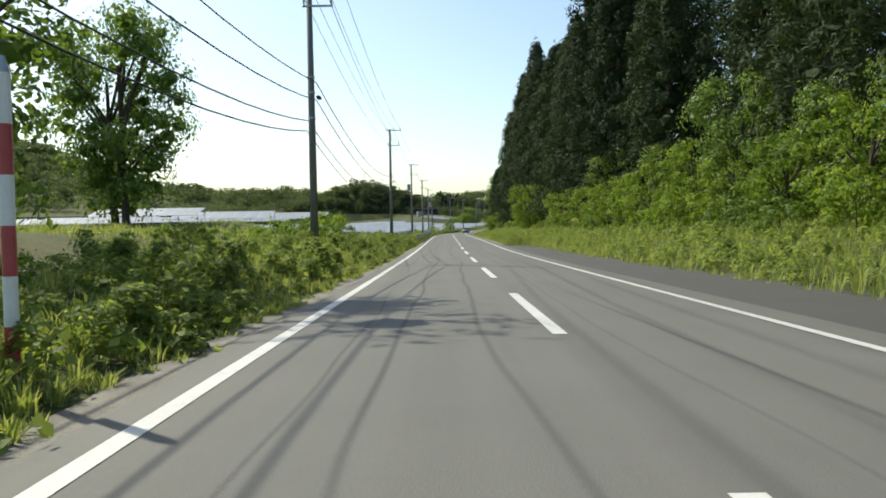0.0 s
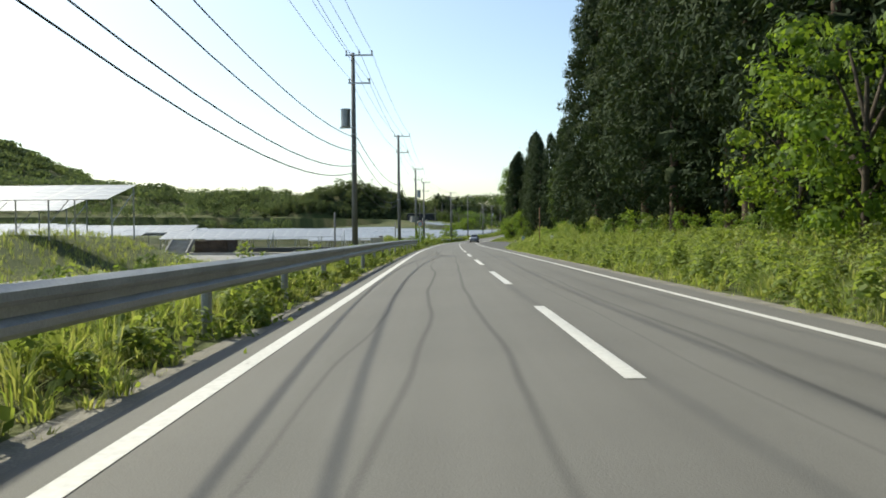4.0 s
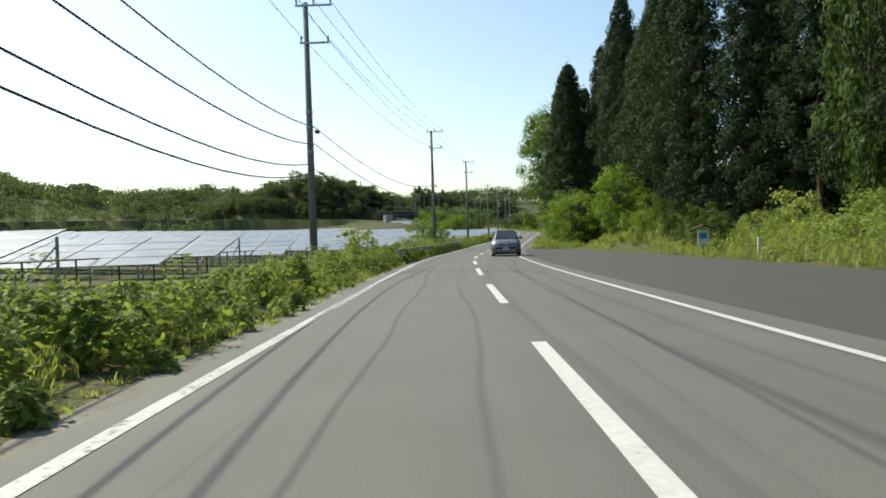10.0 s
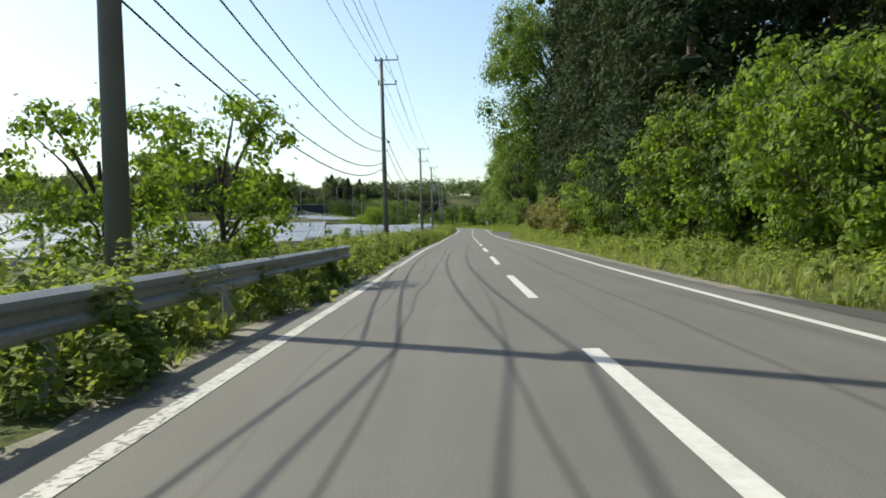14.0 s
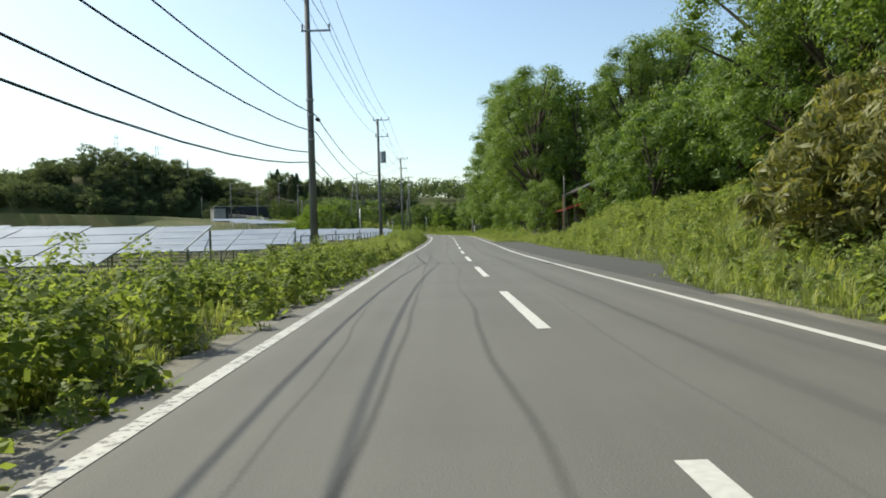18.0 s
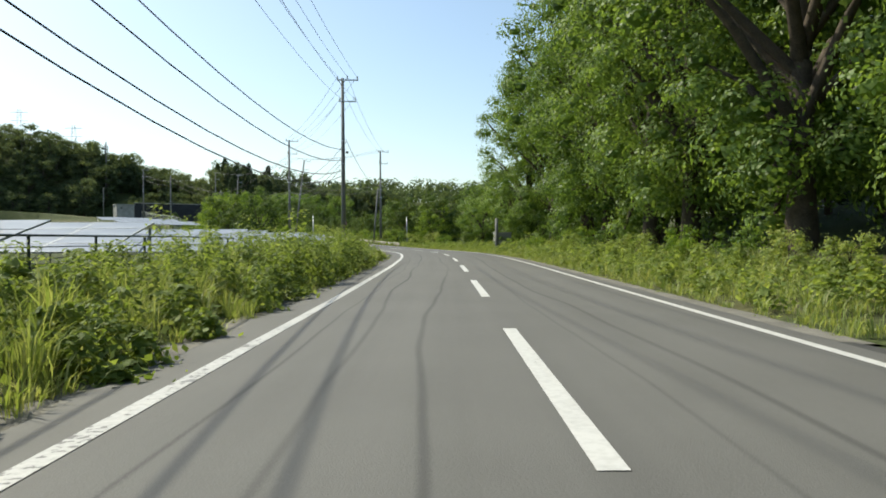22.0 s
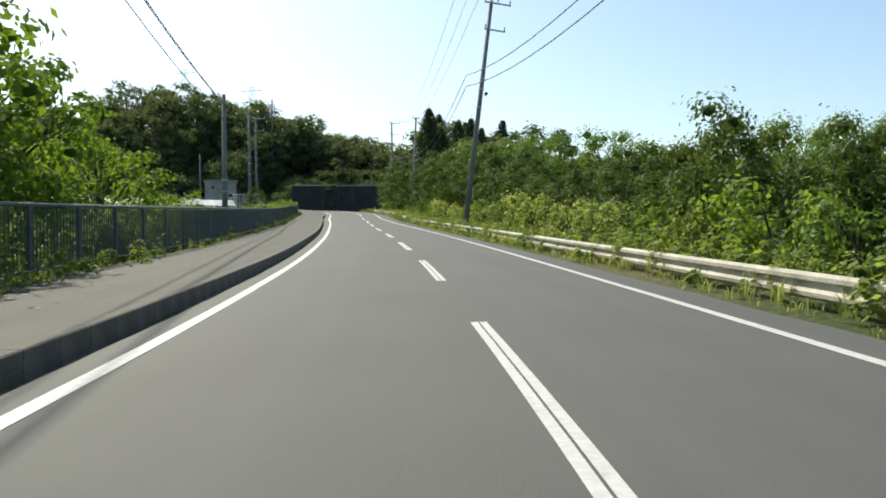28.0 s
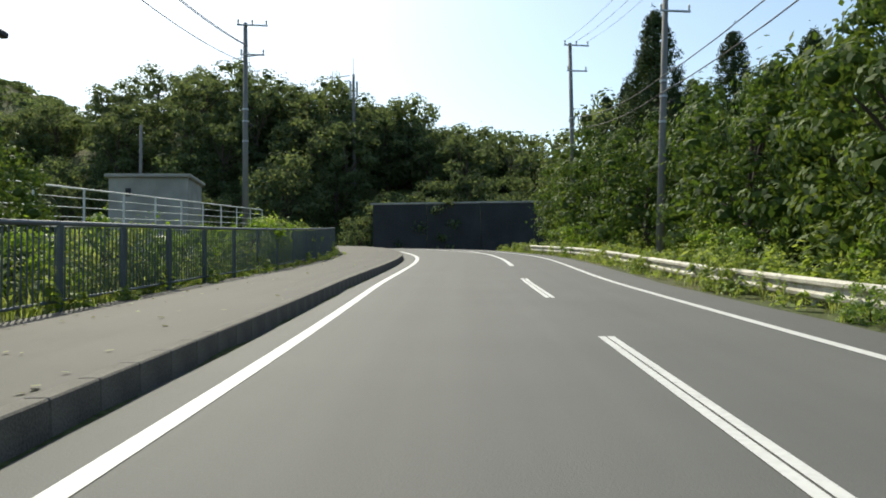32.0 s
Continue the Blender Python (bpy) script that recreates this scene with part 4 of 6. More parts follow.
weeds("verge_weeds", "leafy green weeds along the road's edge", "weeds", [
    (-6, 40, -6.6, -3.5, 0.5, 620, 0.082), (40, 62, -7.5, -3.5, 0.5, 460, 0.085), (62, 137, -5.2, -3.45, 0.48, 400, 0.085), (137, 158, -6.4, -3.4, 0.5, 520, 0.085),
    (173, 212, -6.2, -3.38, 0.64, 540, 0.09), (212, 240, -3.95, -3.2, 0.95, 900, 0.085), (240, 256, -3.95, -3.2, 0.66, 850, 0.08), (212, 256, -6.4, -4.0, 0.74, 480, 0.095), (256, 300, -6.2, -3.2, 0.7, 580, 0.09), (300, 330, -6.4, -3.15, 0.66, 580, 0.085), (330, 356, -6.4, -3.15, 0.52, 620, 0.075), (356, 380, -6.6, -3.15, 0.74, 640, 0.09), (380, 396, -7.2, -3.35, 1.15, 620, 0.09), (394, 408, -4.4, -3.5, 0.6, 560, 0.09), (408, 418, -4.4, -3.8, 0.55, 520, 0.09), (396, 446, -7.6, -4.3, 0.75, 480, 0.095), (172, 182, -9, -6, 0.9, 200, 0.12),
    (4, 60, 5.5, 9.0, 0.62, 140, 0.12), (60, 138, 3.6, 6.4, 0.6, 300, 0.1), (60, 138, 6.4, 9.0, 0.6, 160, 0.11), (140, 230, 10.6, 14.5, 0.8, 100, 0.14), (230, 246, 8.6, 11, 0.5, 150, 0.12), (245, 316, 3.9, 8.6, 0.5, 170, 0.11), (318, 356, 5.6, 11.5, 0.75, 260, 0.11), (356, 374, 6.6, 9, 0.5, 160, 0.12),
    (374, 449, 3.9, 7.6, 0.6, 150, 0.13), (449, 560, 3.6, 6.2, 0.55, 170, 0.12), (448, 552, -8.2, -6.3, 0.9, 150, 0.12), (440, 462, -7.6, -5.2, 0.6, 220, 0.12), (446, 456, -6.2, -3.75, 0.28, 110, 0.09), (456, 474, -6.3, -5.5, 0.45, 170, 0.1), (476, 498, -6.35, -6.0, 0.42, 170, 0.1), (506, 514, -6.35, -5.8, 0.5, 220, 0.1), (524, 548, -6.35, -5.9, 0.4, 190, 0.1)], WEED_LEAF, seed=60)
weeds("verge_grass", "long green and straw-coloured grass on the verges", "grass", [
    (-6, 62, -6.6, -3.5, 0.36, 190, 0.006), (24, 124, -26, -6.8, 0.45, 34, 0.013), (62, 158, -6.6, -3.5, 0.42, 120, 0.008), (178, 330, -6.0, -3.5, 0.32, 75, 0.007), (330, 356, -6.6, -3.2, 0.62, 420, 0.007), (356, 396, -6.6, -3.3, 0.6, 300, 0.007), (392, 412, -5.6, -3.5, 0.62, 420, 0.007), (396, 446, -6.9, -4.3, 0.66, 420, 0.007),
    (-6, 60, 5.0, 11, 0.5, 100, 0.01), (60, 138, 3.45, 11, 0.5, 110, 0.01), (140, 230, 10.1, 14.5, 0.6, 120, 0.01), (230, 246, 8.2, 11, 0.4, 120, 0.01), (245, 318, 3.55, 7.5, 0.4, 120, 0.009), (318, 372, 5.6, 11, 0.6, 120, 0.01), (372, 446, 3.55, 7.5, 0.45, 120, 0.01),
    (446, 560, 3.45, 5.6, 0.4, 110, 0.009), (448, 552, -8.2, -6.15, 0.4, 80, 0.009), (446, 552, -3.75, -3.55, 0.16, 120, 0.006)], GRASS_LEAF, True, seed=61)
weeds("verge_turf", "short ragged turf at the road's edge", "grass", [
    (-6, 157, -4.9, -3.36, 0.3, 400, 0.009), (176, 392, -4.9, -3.36, 0.3, 430, 0.009), (392, 447, -5.2, -4.5, 0.2, 260, 0.007), (62, 134, 3.4, 4.4, 0.18, 220, 0.007), (246, 316, 3.4, 4.6, 0.18, 220, 0.007), (372, 446, 3.4, 4.6, 0.18, 220, 0.007)], GRASS_LEAF, True, seed=62)


def far_woods(name, label, spots, seed, size=1.0, per=130):
    """Far crowns on the hills, joined."""
    rng = np.random.default_rng(seed)
    out = []
    for x, y, r, h in spots:
        z = float(ground_z(x, y)[0])
        for _ in range(3):
            c = (x + rng.normal(0, 0.35 * r), y + rng.normal(0, 0.35 * r), z + h * rng.uniform(0.45, 0.8))
            p, d = shell(c, (r * 0.8, r * 0.8, h * 0.36), per // 3, rng, 0.7)
            out.append(leaves(p, size * r * 0.24, d * 1.2, 0.2, 0.75, rng))
    return tagged(new(name, quads_mesh(name, np.concatenate(out), FAR_LEAF)), label, "woods", kind="stuff")


rng = np.random.default_rng(70)
spots = []
for cx, cy, rx, ry, n, r0 in ((-120, 640, 70, 40, 150, 4.5), (-235, 690, 120, 60, 190, 5), (60, 715, 120, 50, 170, 5), (-430, 850, 150, 150, 200, 8), (-560, 780, 250, 220, 380, 11), (-400, 690, 190, 90, 190, 8), (-980, 1380, 430, 330, 240, 17), (-1640, 1700, 780, 640, 520, 30)):
    for _ in range(n):
        a, k = rng.uniform(0, 6.28), rng.uniform() ** 0.5
        r = r0 * rng.uniform(0.75, 1.4)
        spots.append((cx + math.cos(a) * rx * k, cy + math.sin(a) * ry * k, r, rng.uniform(8, 12)))
for cx, cy, rx, ry, n in ((-66, 592, 52, 24, 150), (-30, 601, 25, 15, 66), (-130, 640, 40, 24, 60)):
    for k in range(n):
        a, q = k * 2.39996, ((k + 0.5) / n) ** 0.5
        x, y = cx + math.cos(a) * rx * q + rng.normal(0, 1.2), cy + math.sin(a) * ry * q + rng.normal(0, 1.2)
        s_, l_, z_ = road_place([(x, y)])
        if abs(l_[0]) > 9 and (y > 586 or x < -30):
            plant("hill", x, y, rng.uniform(0.7, 1.15), rng.uniform(0, 6.28), rng.uniform(0.75, 1.05))
far_woods("hill_woods", "mixed woods on the hills beyond the fields, haze put into their grey-green", spots, 71, per=180)
spots = [(x, 560 + 0.1 * abs(x) + rng.uniform(0, 40), rng.uniform(3, 5), rng.uniform(7, 11)) for x in np.linspace(-460, -70, 130)]
spots += [(x, 391 + 0.62 * (x + 156) + rng.uniform(-4, 12), rng.uniform(2.4, 4), rng.uniform(4.5, 7)) for x in np.linspace(-215, -75, 110)]
far_woods("field_hedge_woods", "line of trees at the far edge of the fields", spots, 72)

# shrubs along the top of the wall at the bend
h0 = radians(heading(520))
fw_, rt_ = Vector((-math.sin(h0), math.cos(h0), 0)), Vector((math.cos(h0), math.sin(h0), 0))
for k in range(20):
    p = spot(528, 0) + fw_ * (58.5 + 1.6 * math.sin(k * 2.7)) + rt_ * (-10 + 1.9 * k)
    plant("hill", p.x, p.y, 0.5 + 0.12 * math.sin(k * 1.9), k, sink=0.2)
    p = p + fw_ * 5 + rt_ * 0.9
    plant("hill", p.x, p.y, 0.6 + 0.12 * math.sin(k * 2.9), k * 2, sink=0.2)

for ps in PROTO.values():
    for o in ps:
        for c in (*o.children_recursive, o):
            bpy.data.objects.remove(c)

# ---- poles and cables ----
def utility_pole(s, lat, h=11.2, arms=((0.15, 1.5, 3), (1.65, 1.2, 2)), trans=False, shift=0.35, lean=0.0):
    """Arms: drop below the top, length, number of insulators."""
    t = thing("utility_pole", "round grey concrete utility pole with steel crossarms", "utility pole", group="roadside utility poles")
    p = spot(s, lat)
    z = float(ground_z(p.x, p.y)[0])
    t.matrix_world = Matrix.Translation((p.x, p.y, z)) @ Matrix.Rotation(radians(heading(s)), 4, "Z") @ Matrix.Rotation(lean, 4, "Y")
    part("shaft", rod(B(), (0, 0, -0.6), (0, 0, h), 0.17, 0.1, 16), POLE, t, smooth=True)
    for drop, length, n in arms:
        b = B()
        box(b, (length, 0.075, 0.075), (shift, -0.13, h - drop), None, 0.008)
        arm = part("crossarm", b, STEEL, t)
        for k in range(n):
            x = shift - length / 2 + 0.06 + (length - 0.12) * (k / max(n - 1, 1))
            i = B()
            rod(i, (x, -0.13, h - drop + 0.03), (x, -0.13, h - drop + 0.2), 0.03, 0.045, 8)
            rod(i, (x, -0.13, h - drop + 0.2), (x, -0.13, h - drop + 0.27), 0.055, 0.03, 8)
            part("insulator", i, PORCELAIN, arm)
    for zz in (h - 4.4, h - 5.0, h - 6.0):
        part("band", rod(B(), (0, 0, zz - 0.04), (0, 0, zz + 0.04), 0.155, None, 14), STEEL, t)
    if trans:
        b = B()
        rod(b, (0.42 * trans, -0.1, h - 4.0), (0.42 * trans, -0.1, h - 3.1), 0.26, None, 16)
        rod(b, (0.42 * trans, -0.1, h - 3.1), (0.42 * trans, -0.1, h - 3.04), 0.28, None, 16)
        part("transformer", b, STEEL, t, "grey round pole transformer")
        b = B()
        box(b, (0.9, 0.06, 0.06), (0.3 * trans, -0.1, h - 4.05))
        part("bracket", b, STEEL, t)
    else:
        b = B()
        box(b, (0.16, 0.34, 0.13), (0.3, 0.0, h - 5.2), None, 0.03)
        part("junction_box", b, BLACK, t, "black cable closure")
    return (s, lat, z + h)


def cable(a, b, sag, r=0.014):
    n = 12
    vs, fs = [], []
    a, b = Vector(a), Vector(b)
    way = (b - a).normalized()
    side = way.cross(Vector((0, 0, 1))).normalized()
    for i in range(n + 1):
        u = i / n
        c = a.lerp(b, u) - Vector((0, 0, sag * 4 * u * (1 - u)))
        for k in range(4):
            an = math.pi / 2 * k
            vs.append(c + side * r * math.cos(an) + Vector((0, 0, r * math.sin(an))))
    for i in range(n):
        for k in range(4):
            fs.append((i * 4 + k, i * 4 + (k + 1) % 4, i * 4 + 4 + (k + 1) % 4, i * 4 + 4 + k))
    ob = new("cable", mesh_of("cable", vs, fs, BLACK, True))
    return tagged(ob, "black overhead cable strung between poles", "cable", group="overhead cables")


POLES = [(-8, -6.4, False, 11.2), (30.2, -6.3, False, 11.2), (75.8, -6.5, False, 11.2), (113.8, -6.1, -1, 10.9), (143.3, -5.7, False, 10.5), (177.6, -6.0, 1, 10.6),
         (206.0, -6.55, False, 10.8), (245.9, -5.3, False, 11.2), (284.0, -5.8, False, 11.7), (330.4, -6.2, False, 11.0), (369.5, -6.9, 1, 11.6), (418.3, -6.6, False, 12.4)]
tops = [utility_pole(s, lat, h, trans=tr) for s, lat, tr, h in POLES]


def string(a, b, low=0.0, heights=((0.0, -0.35, 0.6), (0.0, 0.35, 0.6), (0.0, 1.0, 0.6), (1.5, -0.15, 0.7), (1.5, 0.8, 0.7), (4.6, 0.2, 1.0), (5.3, 0.2, 1.1), (6.1, -0.15, 1.1), (6.5, -0.2, 1.2)), thick=(5, 6, 7, 8)):
    for k, (drop, off, sag) in enumerate(heights):
        pa, pb = spot(a[0], a[1] + off), spot(b[0], b[1] + off)
        sunk = low if drop > 4 else 0.0
        pa.z, pb.z = a[2] - drop - sunk + 0.1, b[2] - drop - sunk + 0.1
        cable(pa, pb, sag * (pb - pa).length / 38, 0.022 if k in thick else 0.012)


for k, (a, b) in enumerate(zip(tops, tops[1:])):
    string(a, b, 0.5 if k >= 5 else 0.1)
left_pole = utility_pole(459.5, -7.2, 12.4)
right_pole = utility_pole(462, 5.25, 12.0)
pole3 = utility_pole(497.2, 4.6, 13.0, lean=0.13)
pole4 = utility_pole(543, 6.6, 11.5, lean=0.05)
pole5 = utility_pole(556, 7.2, 12.4)
pole7 = utility_pole(553, -10.8, 11.6)
plain_a = utility_pole(496, -8.1, 7.5, arms=())
plain_b = utility_pole(528, -10.0, 10.2, arms=())
LOW = ((0.5, 0, 0.6), (0.6, 0.12, 0.7), (1.3, 0, 0.9))
for off, down in ((0.0, 0.5), (0.12, 0.6), (0.0, 1.3)):
    pa, pb = spot(left_pole[0], left_pole[1] + off), spot(plain_a[0], plain_a[1] + off)
    pa.z, pb.z = left_pole[2] - 1.2 - down, plain_a[2] - down
    cable(pa, pb, 0.7, 0.02)
string(plain_a, plain_b, 0, LOW, (0, 1, 2))
string(plain_b, pole7, 0, ((1.2, 0, 0.6), (1.3, 0.12, 0.7), (2.1, 0, 0.8)), (0, 1, 2))
string(tops[-1], left_pole)
string(left_pole, right_pole, 0, ((4.6, 0, 0.4), (5.2, 0, 0.5)), (0,))
string(tops[-1], right_pole, 0, ((0, -0.35, 0.6), (0, 0.35, 0.6), (4.4, 0.2, 1.0)), (2,))
string(right_pole, pole3, 0, ((0, -0.35, 0.6), (0, 0.35, 0.6), (0, 1, 0.6), (4.4, 0.2, 1.0), (5, 0.2, 1)), (3, 4))
string(pole3, pole4, 0, ((0, -0.35, 0.6), (0, 0.35, 0.6), (0, 1, 0.6), (4.4, 0.2, 1.0), (5, 0.2, 1)), (3, 4))
string(pole4, pole5, 0, ((0, -0.35, 0.6), (0, 0.35, 0.6), (0, 1, 0.6), (4.4, 0.2, 1.0), (5, 0.2, 1)), (3, 4))


# ---- guard rails ----
def guard_rail(s0, s1, lat, up, label, gap=4.0, mat=WHITE_STEEL):
    t = thing("guard_rail", label, "guard rail", group="guard rails")
    prof = [(0.0, -0.16), (0.055, -0.12), (0.06, -0.07), (0.005, -0.03), (0.005, 0.03), (0.06, 0.07), (0.055, 0.12), (0.0, 0.16), (-0.012, 0.16), (-0.012, -0.16)]
    sgn = 1 if lat < 0 else -1
    ss = np.append(np.arange(s0, s1, 2.0), s1)
    vs, n = [], len(prof)
    for s in ss:
        for o, u in prof:
            vs.append(spot(s, lat + sgn * o, up + u))
    fs = [(i * n + k, i * n + (k + 1) % n, (i + 1) * n + (k + 1) % n, (i + 1) * n + k) for i in range(len(ss) - 1) for k in range(n)]
    fs += [tuple(range(n)), tuple((len(ss) - 1) * n + k for k in range(n))]
    part("beam", mesh_of("beam", vs, fs, mat), mat, t)
    post = None
    s = s0 + 0.6
    while s < s1:
        p = spot(s, lat - sgn * 0.1)
        if post is None:
            b = B()
            rod(b, (0, 0, -0.5), (0, 0, up + 0.14), 0.057, None, 10)
            post = from_bm("post", b, mat)
        o = part("post", post, mat, t)
        o.location = p
        s += gap
    return t


guard_rail(72, 137, -3.75, 0.62, "dull grey galvanised steel guard rail along the verge", 4.0, DULL_STEEL)
guard_rail(213, 255, -3.78, 0.6, "dull grey galvanised guard rail deep in the weeds", 4.0, DULL_STEEL)
guard_rail(452.5, 556, 4.1, 0.22, "weathered cream guard rail half hidden by weeds", 4.0, OLD_STEEL)

# ---- kerb and footway at the end ----
tagged(new("pavement", strip("footway", 446, S1, [-6.2, -4.6, -3.52], [0.16, 0.165, 0.17], FOOTWAY_ASPHALT, 1.5)), "grey asphalt footway behind a concrete kerb", "pavement", kind="structure")
vs = [spot(443.5, -6.2, 0.0), spot(443.5, -3.4, 0.0), spot(446, -6.2, 0.16), spot(446, -3.4, 0.165), spot(443.5, -6.2, -0.3), spot(443.5, -3.4, -0.3), spot(446, -6.2, -0.3), spot(446, -3.4, -0.3)]
tagged(new("pavement", mesh_of("footway_end", vs, [(0, 1, 3, 2), (0, 4, 5, 1), (1, 5, 7, 3), (0, 2, 6, 4)], OLD_ASPHALT)), "sloping dusty end of the footway", "pavement", kind="structure")
kerb = thing("kerb", "weathered concrete kerb stones beside the road", "kerb", kind="structure")
kb = None
s = 446.0
while s < 560:
    if kb is None:
        b = B()
        box(b, (0.16, 0.597, 0.34), (0, 0, 0.015), None, 0.012)
        kb = from_bm("kerb_stone", b, KERB)
    o = part("kerb_stone", kb, KERB, kerb)
    p = spot(s + 0.3, -3.46)
    slope = (spot(s + 2, 0).z - spot(s, 0).z) / 2
    o.matrix_world = Matrix.Translation(p) @ Matrix.Rotation(radians(heading(s + 0.3)), 4, "Z") @ Matrix.Rotation(math.atan(slope), 4, "X")
    s += 0.6


# ---- solar arrays ----
def solar_array(x, y, z, cols=8, rows=3, tilt=14, low=0.9, turn=0.0):
    """Modules of 1.65 x 1.0 m on a steel frame, facing back down the road."""
    t = thing("solar_array", "tilted rack of grey-blue solar panels in the field", "solar array", group="solar arrays")
    t.matrix_world = Matrix.Translation((x, y, z)) @ Matrix.Rotation(radians(turn), 4, "Z")
    tl = Matrix.Rotation(radians(tilt), 4, "X")
    for c in range(cols):
        for r in range(rows):
            o = part("panel", MODULE, PANEL, t)
            o.matrix_parent_inverse = Matrix()
            o.matrix_basis = Matrix.Translation((0, 0, low)) @ tl @ Matrix.Translation(((c + 0.5) * 1.67 - cols * 0.835, (r + 0.5) * 1.02, 0.0))
    d = rows * 1.02
    for k in range(0, cols + 1, 2):
        xx = k * 1.67 - cols * 0.835
        b = B()
        y0, y1 = d * 0.15 * math.cos(radians(tilt)), d * 0.88 * math.cos(radians(tilt))
        h0, h1 = low + d * 0.15 * math.sin(radians(tilt)) - 0.06, low + d * 0.88 * math.sin(radians(tilt)) - 0.06
        rod(b, (xx, y0, -0.3), (xx, y0, h0), 0.04, None, 6)
        rod(b, (xx, y1, -0.3), (xx, y1, h1), 0.04, None, 6)
        rod(b, (xx, y0, h0 * 0.3), (xx, y1, h1 * 0.9), 0.025, None, 6)
        part("support", b, STEEL, t)
    return t


b = B()
box(b, (1.65, 1.0, 0.035), (0, 0, 0))
MODULE = from_bm("panel", b, PANEL)
b = B()
for xx in (-0.815, 0.815):
    box(b, (0.03, 1.0, 0.042), (xx, 0, 0.002))
for yy in (-0.487, 0.487):
    box(b, (1.6, 0.026, 0.042), (0, yy, 0.002))
tmp = from_bm("panel_frame", b, STEEL)
b = bmesh.new()
b.from_mesh(MODULE)
n0 = len(b.faces)
b.from_mesh(tmp)
b.faces.ensure_lookup_table()
for f in b.faces[n0:]:
    f.material_index = 1
b.to_mesh(MODULE)
b.free()
MODULE.materials.append(STEEL)



def solar_block(name, spots_, cols, rows, tilt, low):
    """Far racks joined: modules with gaps, and their posts."""
    vs, fs = [], []
    for x, y, z, turn in spots_:
        R = Matrix.Translation((x, y, z + low)) @ Matrix.Rotation(radians(turn), 4, "Z") @ Matrix.Rotation(radians(tilt), 4, "X")
        for c in range(cols):
            for r in range(rows):
                x0, y0 = c * 1.67 - cols * 0.835 + 0.02, r * 1.02 + 0.02
                o = len(vs)
                for zz in (0.0, -0.035):
                    vs += [R @ Vector((x0 + a, y0 + b_, zz)) for a, b_ in ((0, 0), (1.61, 0), (1.61, 0.96), (0, 0.96))]
                fs += [(o, o + 1, o + 2, o + 3), (o + 7, o + 6, o + 5, o + 4), (o, o + 4, o + 5, o + 1), (o + 2, o + 6, o + 7, o + 3), (o + 1, o + 5, o + 6, o + 2), (o + 3, o + 7, o + 4, o)]
    return tagged(new(name, mesh_of(name, vs, fs, PANEL)), "far rows of grey-blue solar panels filling the field", "solar panels", kind="stuff")


near, far_spots = [], []
for s0, s1, lats in ((190, 232, (-17, -32.5, -48, -64)), (232, 425, (-15.5, -31, -46.5, -62)), (96, 180, (-46, -62))):
    s = s0
    while s < s1:
        for k, l in enumerate(lats):
            p = spot(s, l)
            z = float(ground_z(p.x, p.y)[0])
            if k == 0 and s0 > 100 and (s - s0) % 15 < 7:
                near.append((p.x, p.y, z, heading(s) * 0.6))
            else:
                far_spots.append((p.x, p.y, z, heading(s) * 0.6))
        s += 7.5
for x, y, z, t in near:
    solar_array(x, y, z, 8, 4, 12, 1.5, t)
solar_block("solar_field", far_spots, 9, 4, 12, 1.4)
# raised racks by the yard, on a bank beside the first stretch
for s, l, up in ((180, -23.5, 1.1), (165.5, -30.4, 1.0), (171, -42, 1.0), (112, -25.5, 0.9), (100, -31, 0.9), (122, -33, 0.8), (92, -38, 1.2), (124, -44, 0.8)):
    p = spot(s, l)
    solar_array(p.x, p.y, float(ground_z(p.x, p.y)[0]), 8, 4, 14, 0.9 + up, 0)
# racks behind the footway fence
for s, l in ((500, -15), (508, -17), (516, -15), (524, -18)):
    p = spot(s, l)
    solar_array(p.x, p.y, spot(s, 0).z - 0.2, 6, 3, 12, 1.7, heading(s) + 12)


# ---- fences ----
def bar_fence(s0, s1, lat, up, height, label, mat, gap=0.14, span=2.0):
    """Railing: posts, two rails, upright bars."""
    t = thing("railing", label, "railing", group="railings")
    bar = from_bm("bar", rod(B(), (0, 0, 0.1), (0, 0, height - 0.05), 0.013, None, 6), mat)
    post = from_bm("post", box(B(), (0.07, 0.07, height + 0.3), (0, 0, height / 2 - 0.15), None, 0.008), mat)
    s = s0
    while s < s1 - 0.1:
        e2 = min(s + span, s1)
        a, b_ = spot(s, lat, up), spot(e2, lat, up)
        for h, r in ((height, 0.035), (0.1, 0.022)):
            part("rail", rod(B(), a + Vector((0, 0, h)), b_ + Vector((0, 0, h)), r, None, 8), mat, t)
        o = part("post", post, mat, t)
        o.location = a
        n = int((e2 - s) / gap)
        for k in range(1, n):
            o = part("bar", bar, mat, t)
            o.location = a.lerp(b_, k / n)
        s = e2
    return t


GREY_PAINT = rough_mat("grey_green_paint", (0.07, 0.082, 0.084), (0.13, 0.147, 0.146), 2.0, 30.0, 0.55, 0.1)
for s0, s1 in ((462, 492), (492, 522), (522, 552)):
    bar_fence(s0, s1, -6.45, 0.16, 1.15, "grey-green painted steel railing along the footway", GREY_PAINT, 0.13)


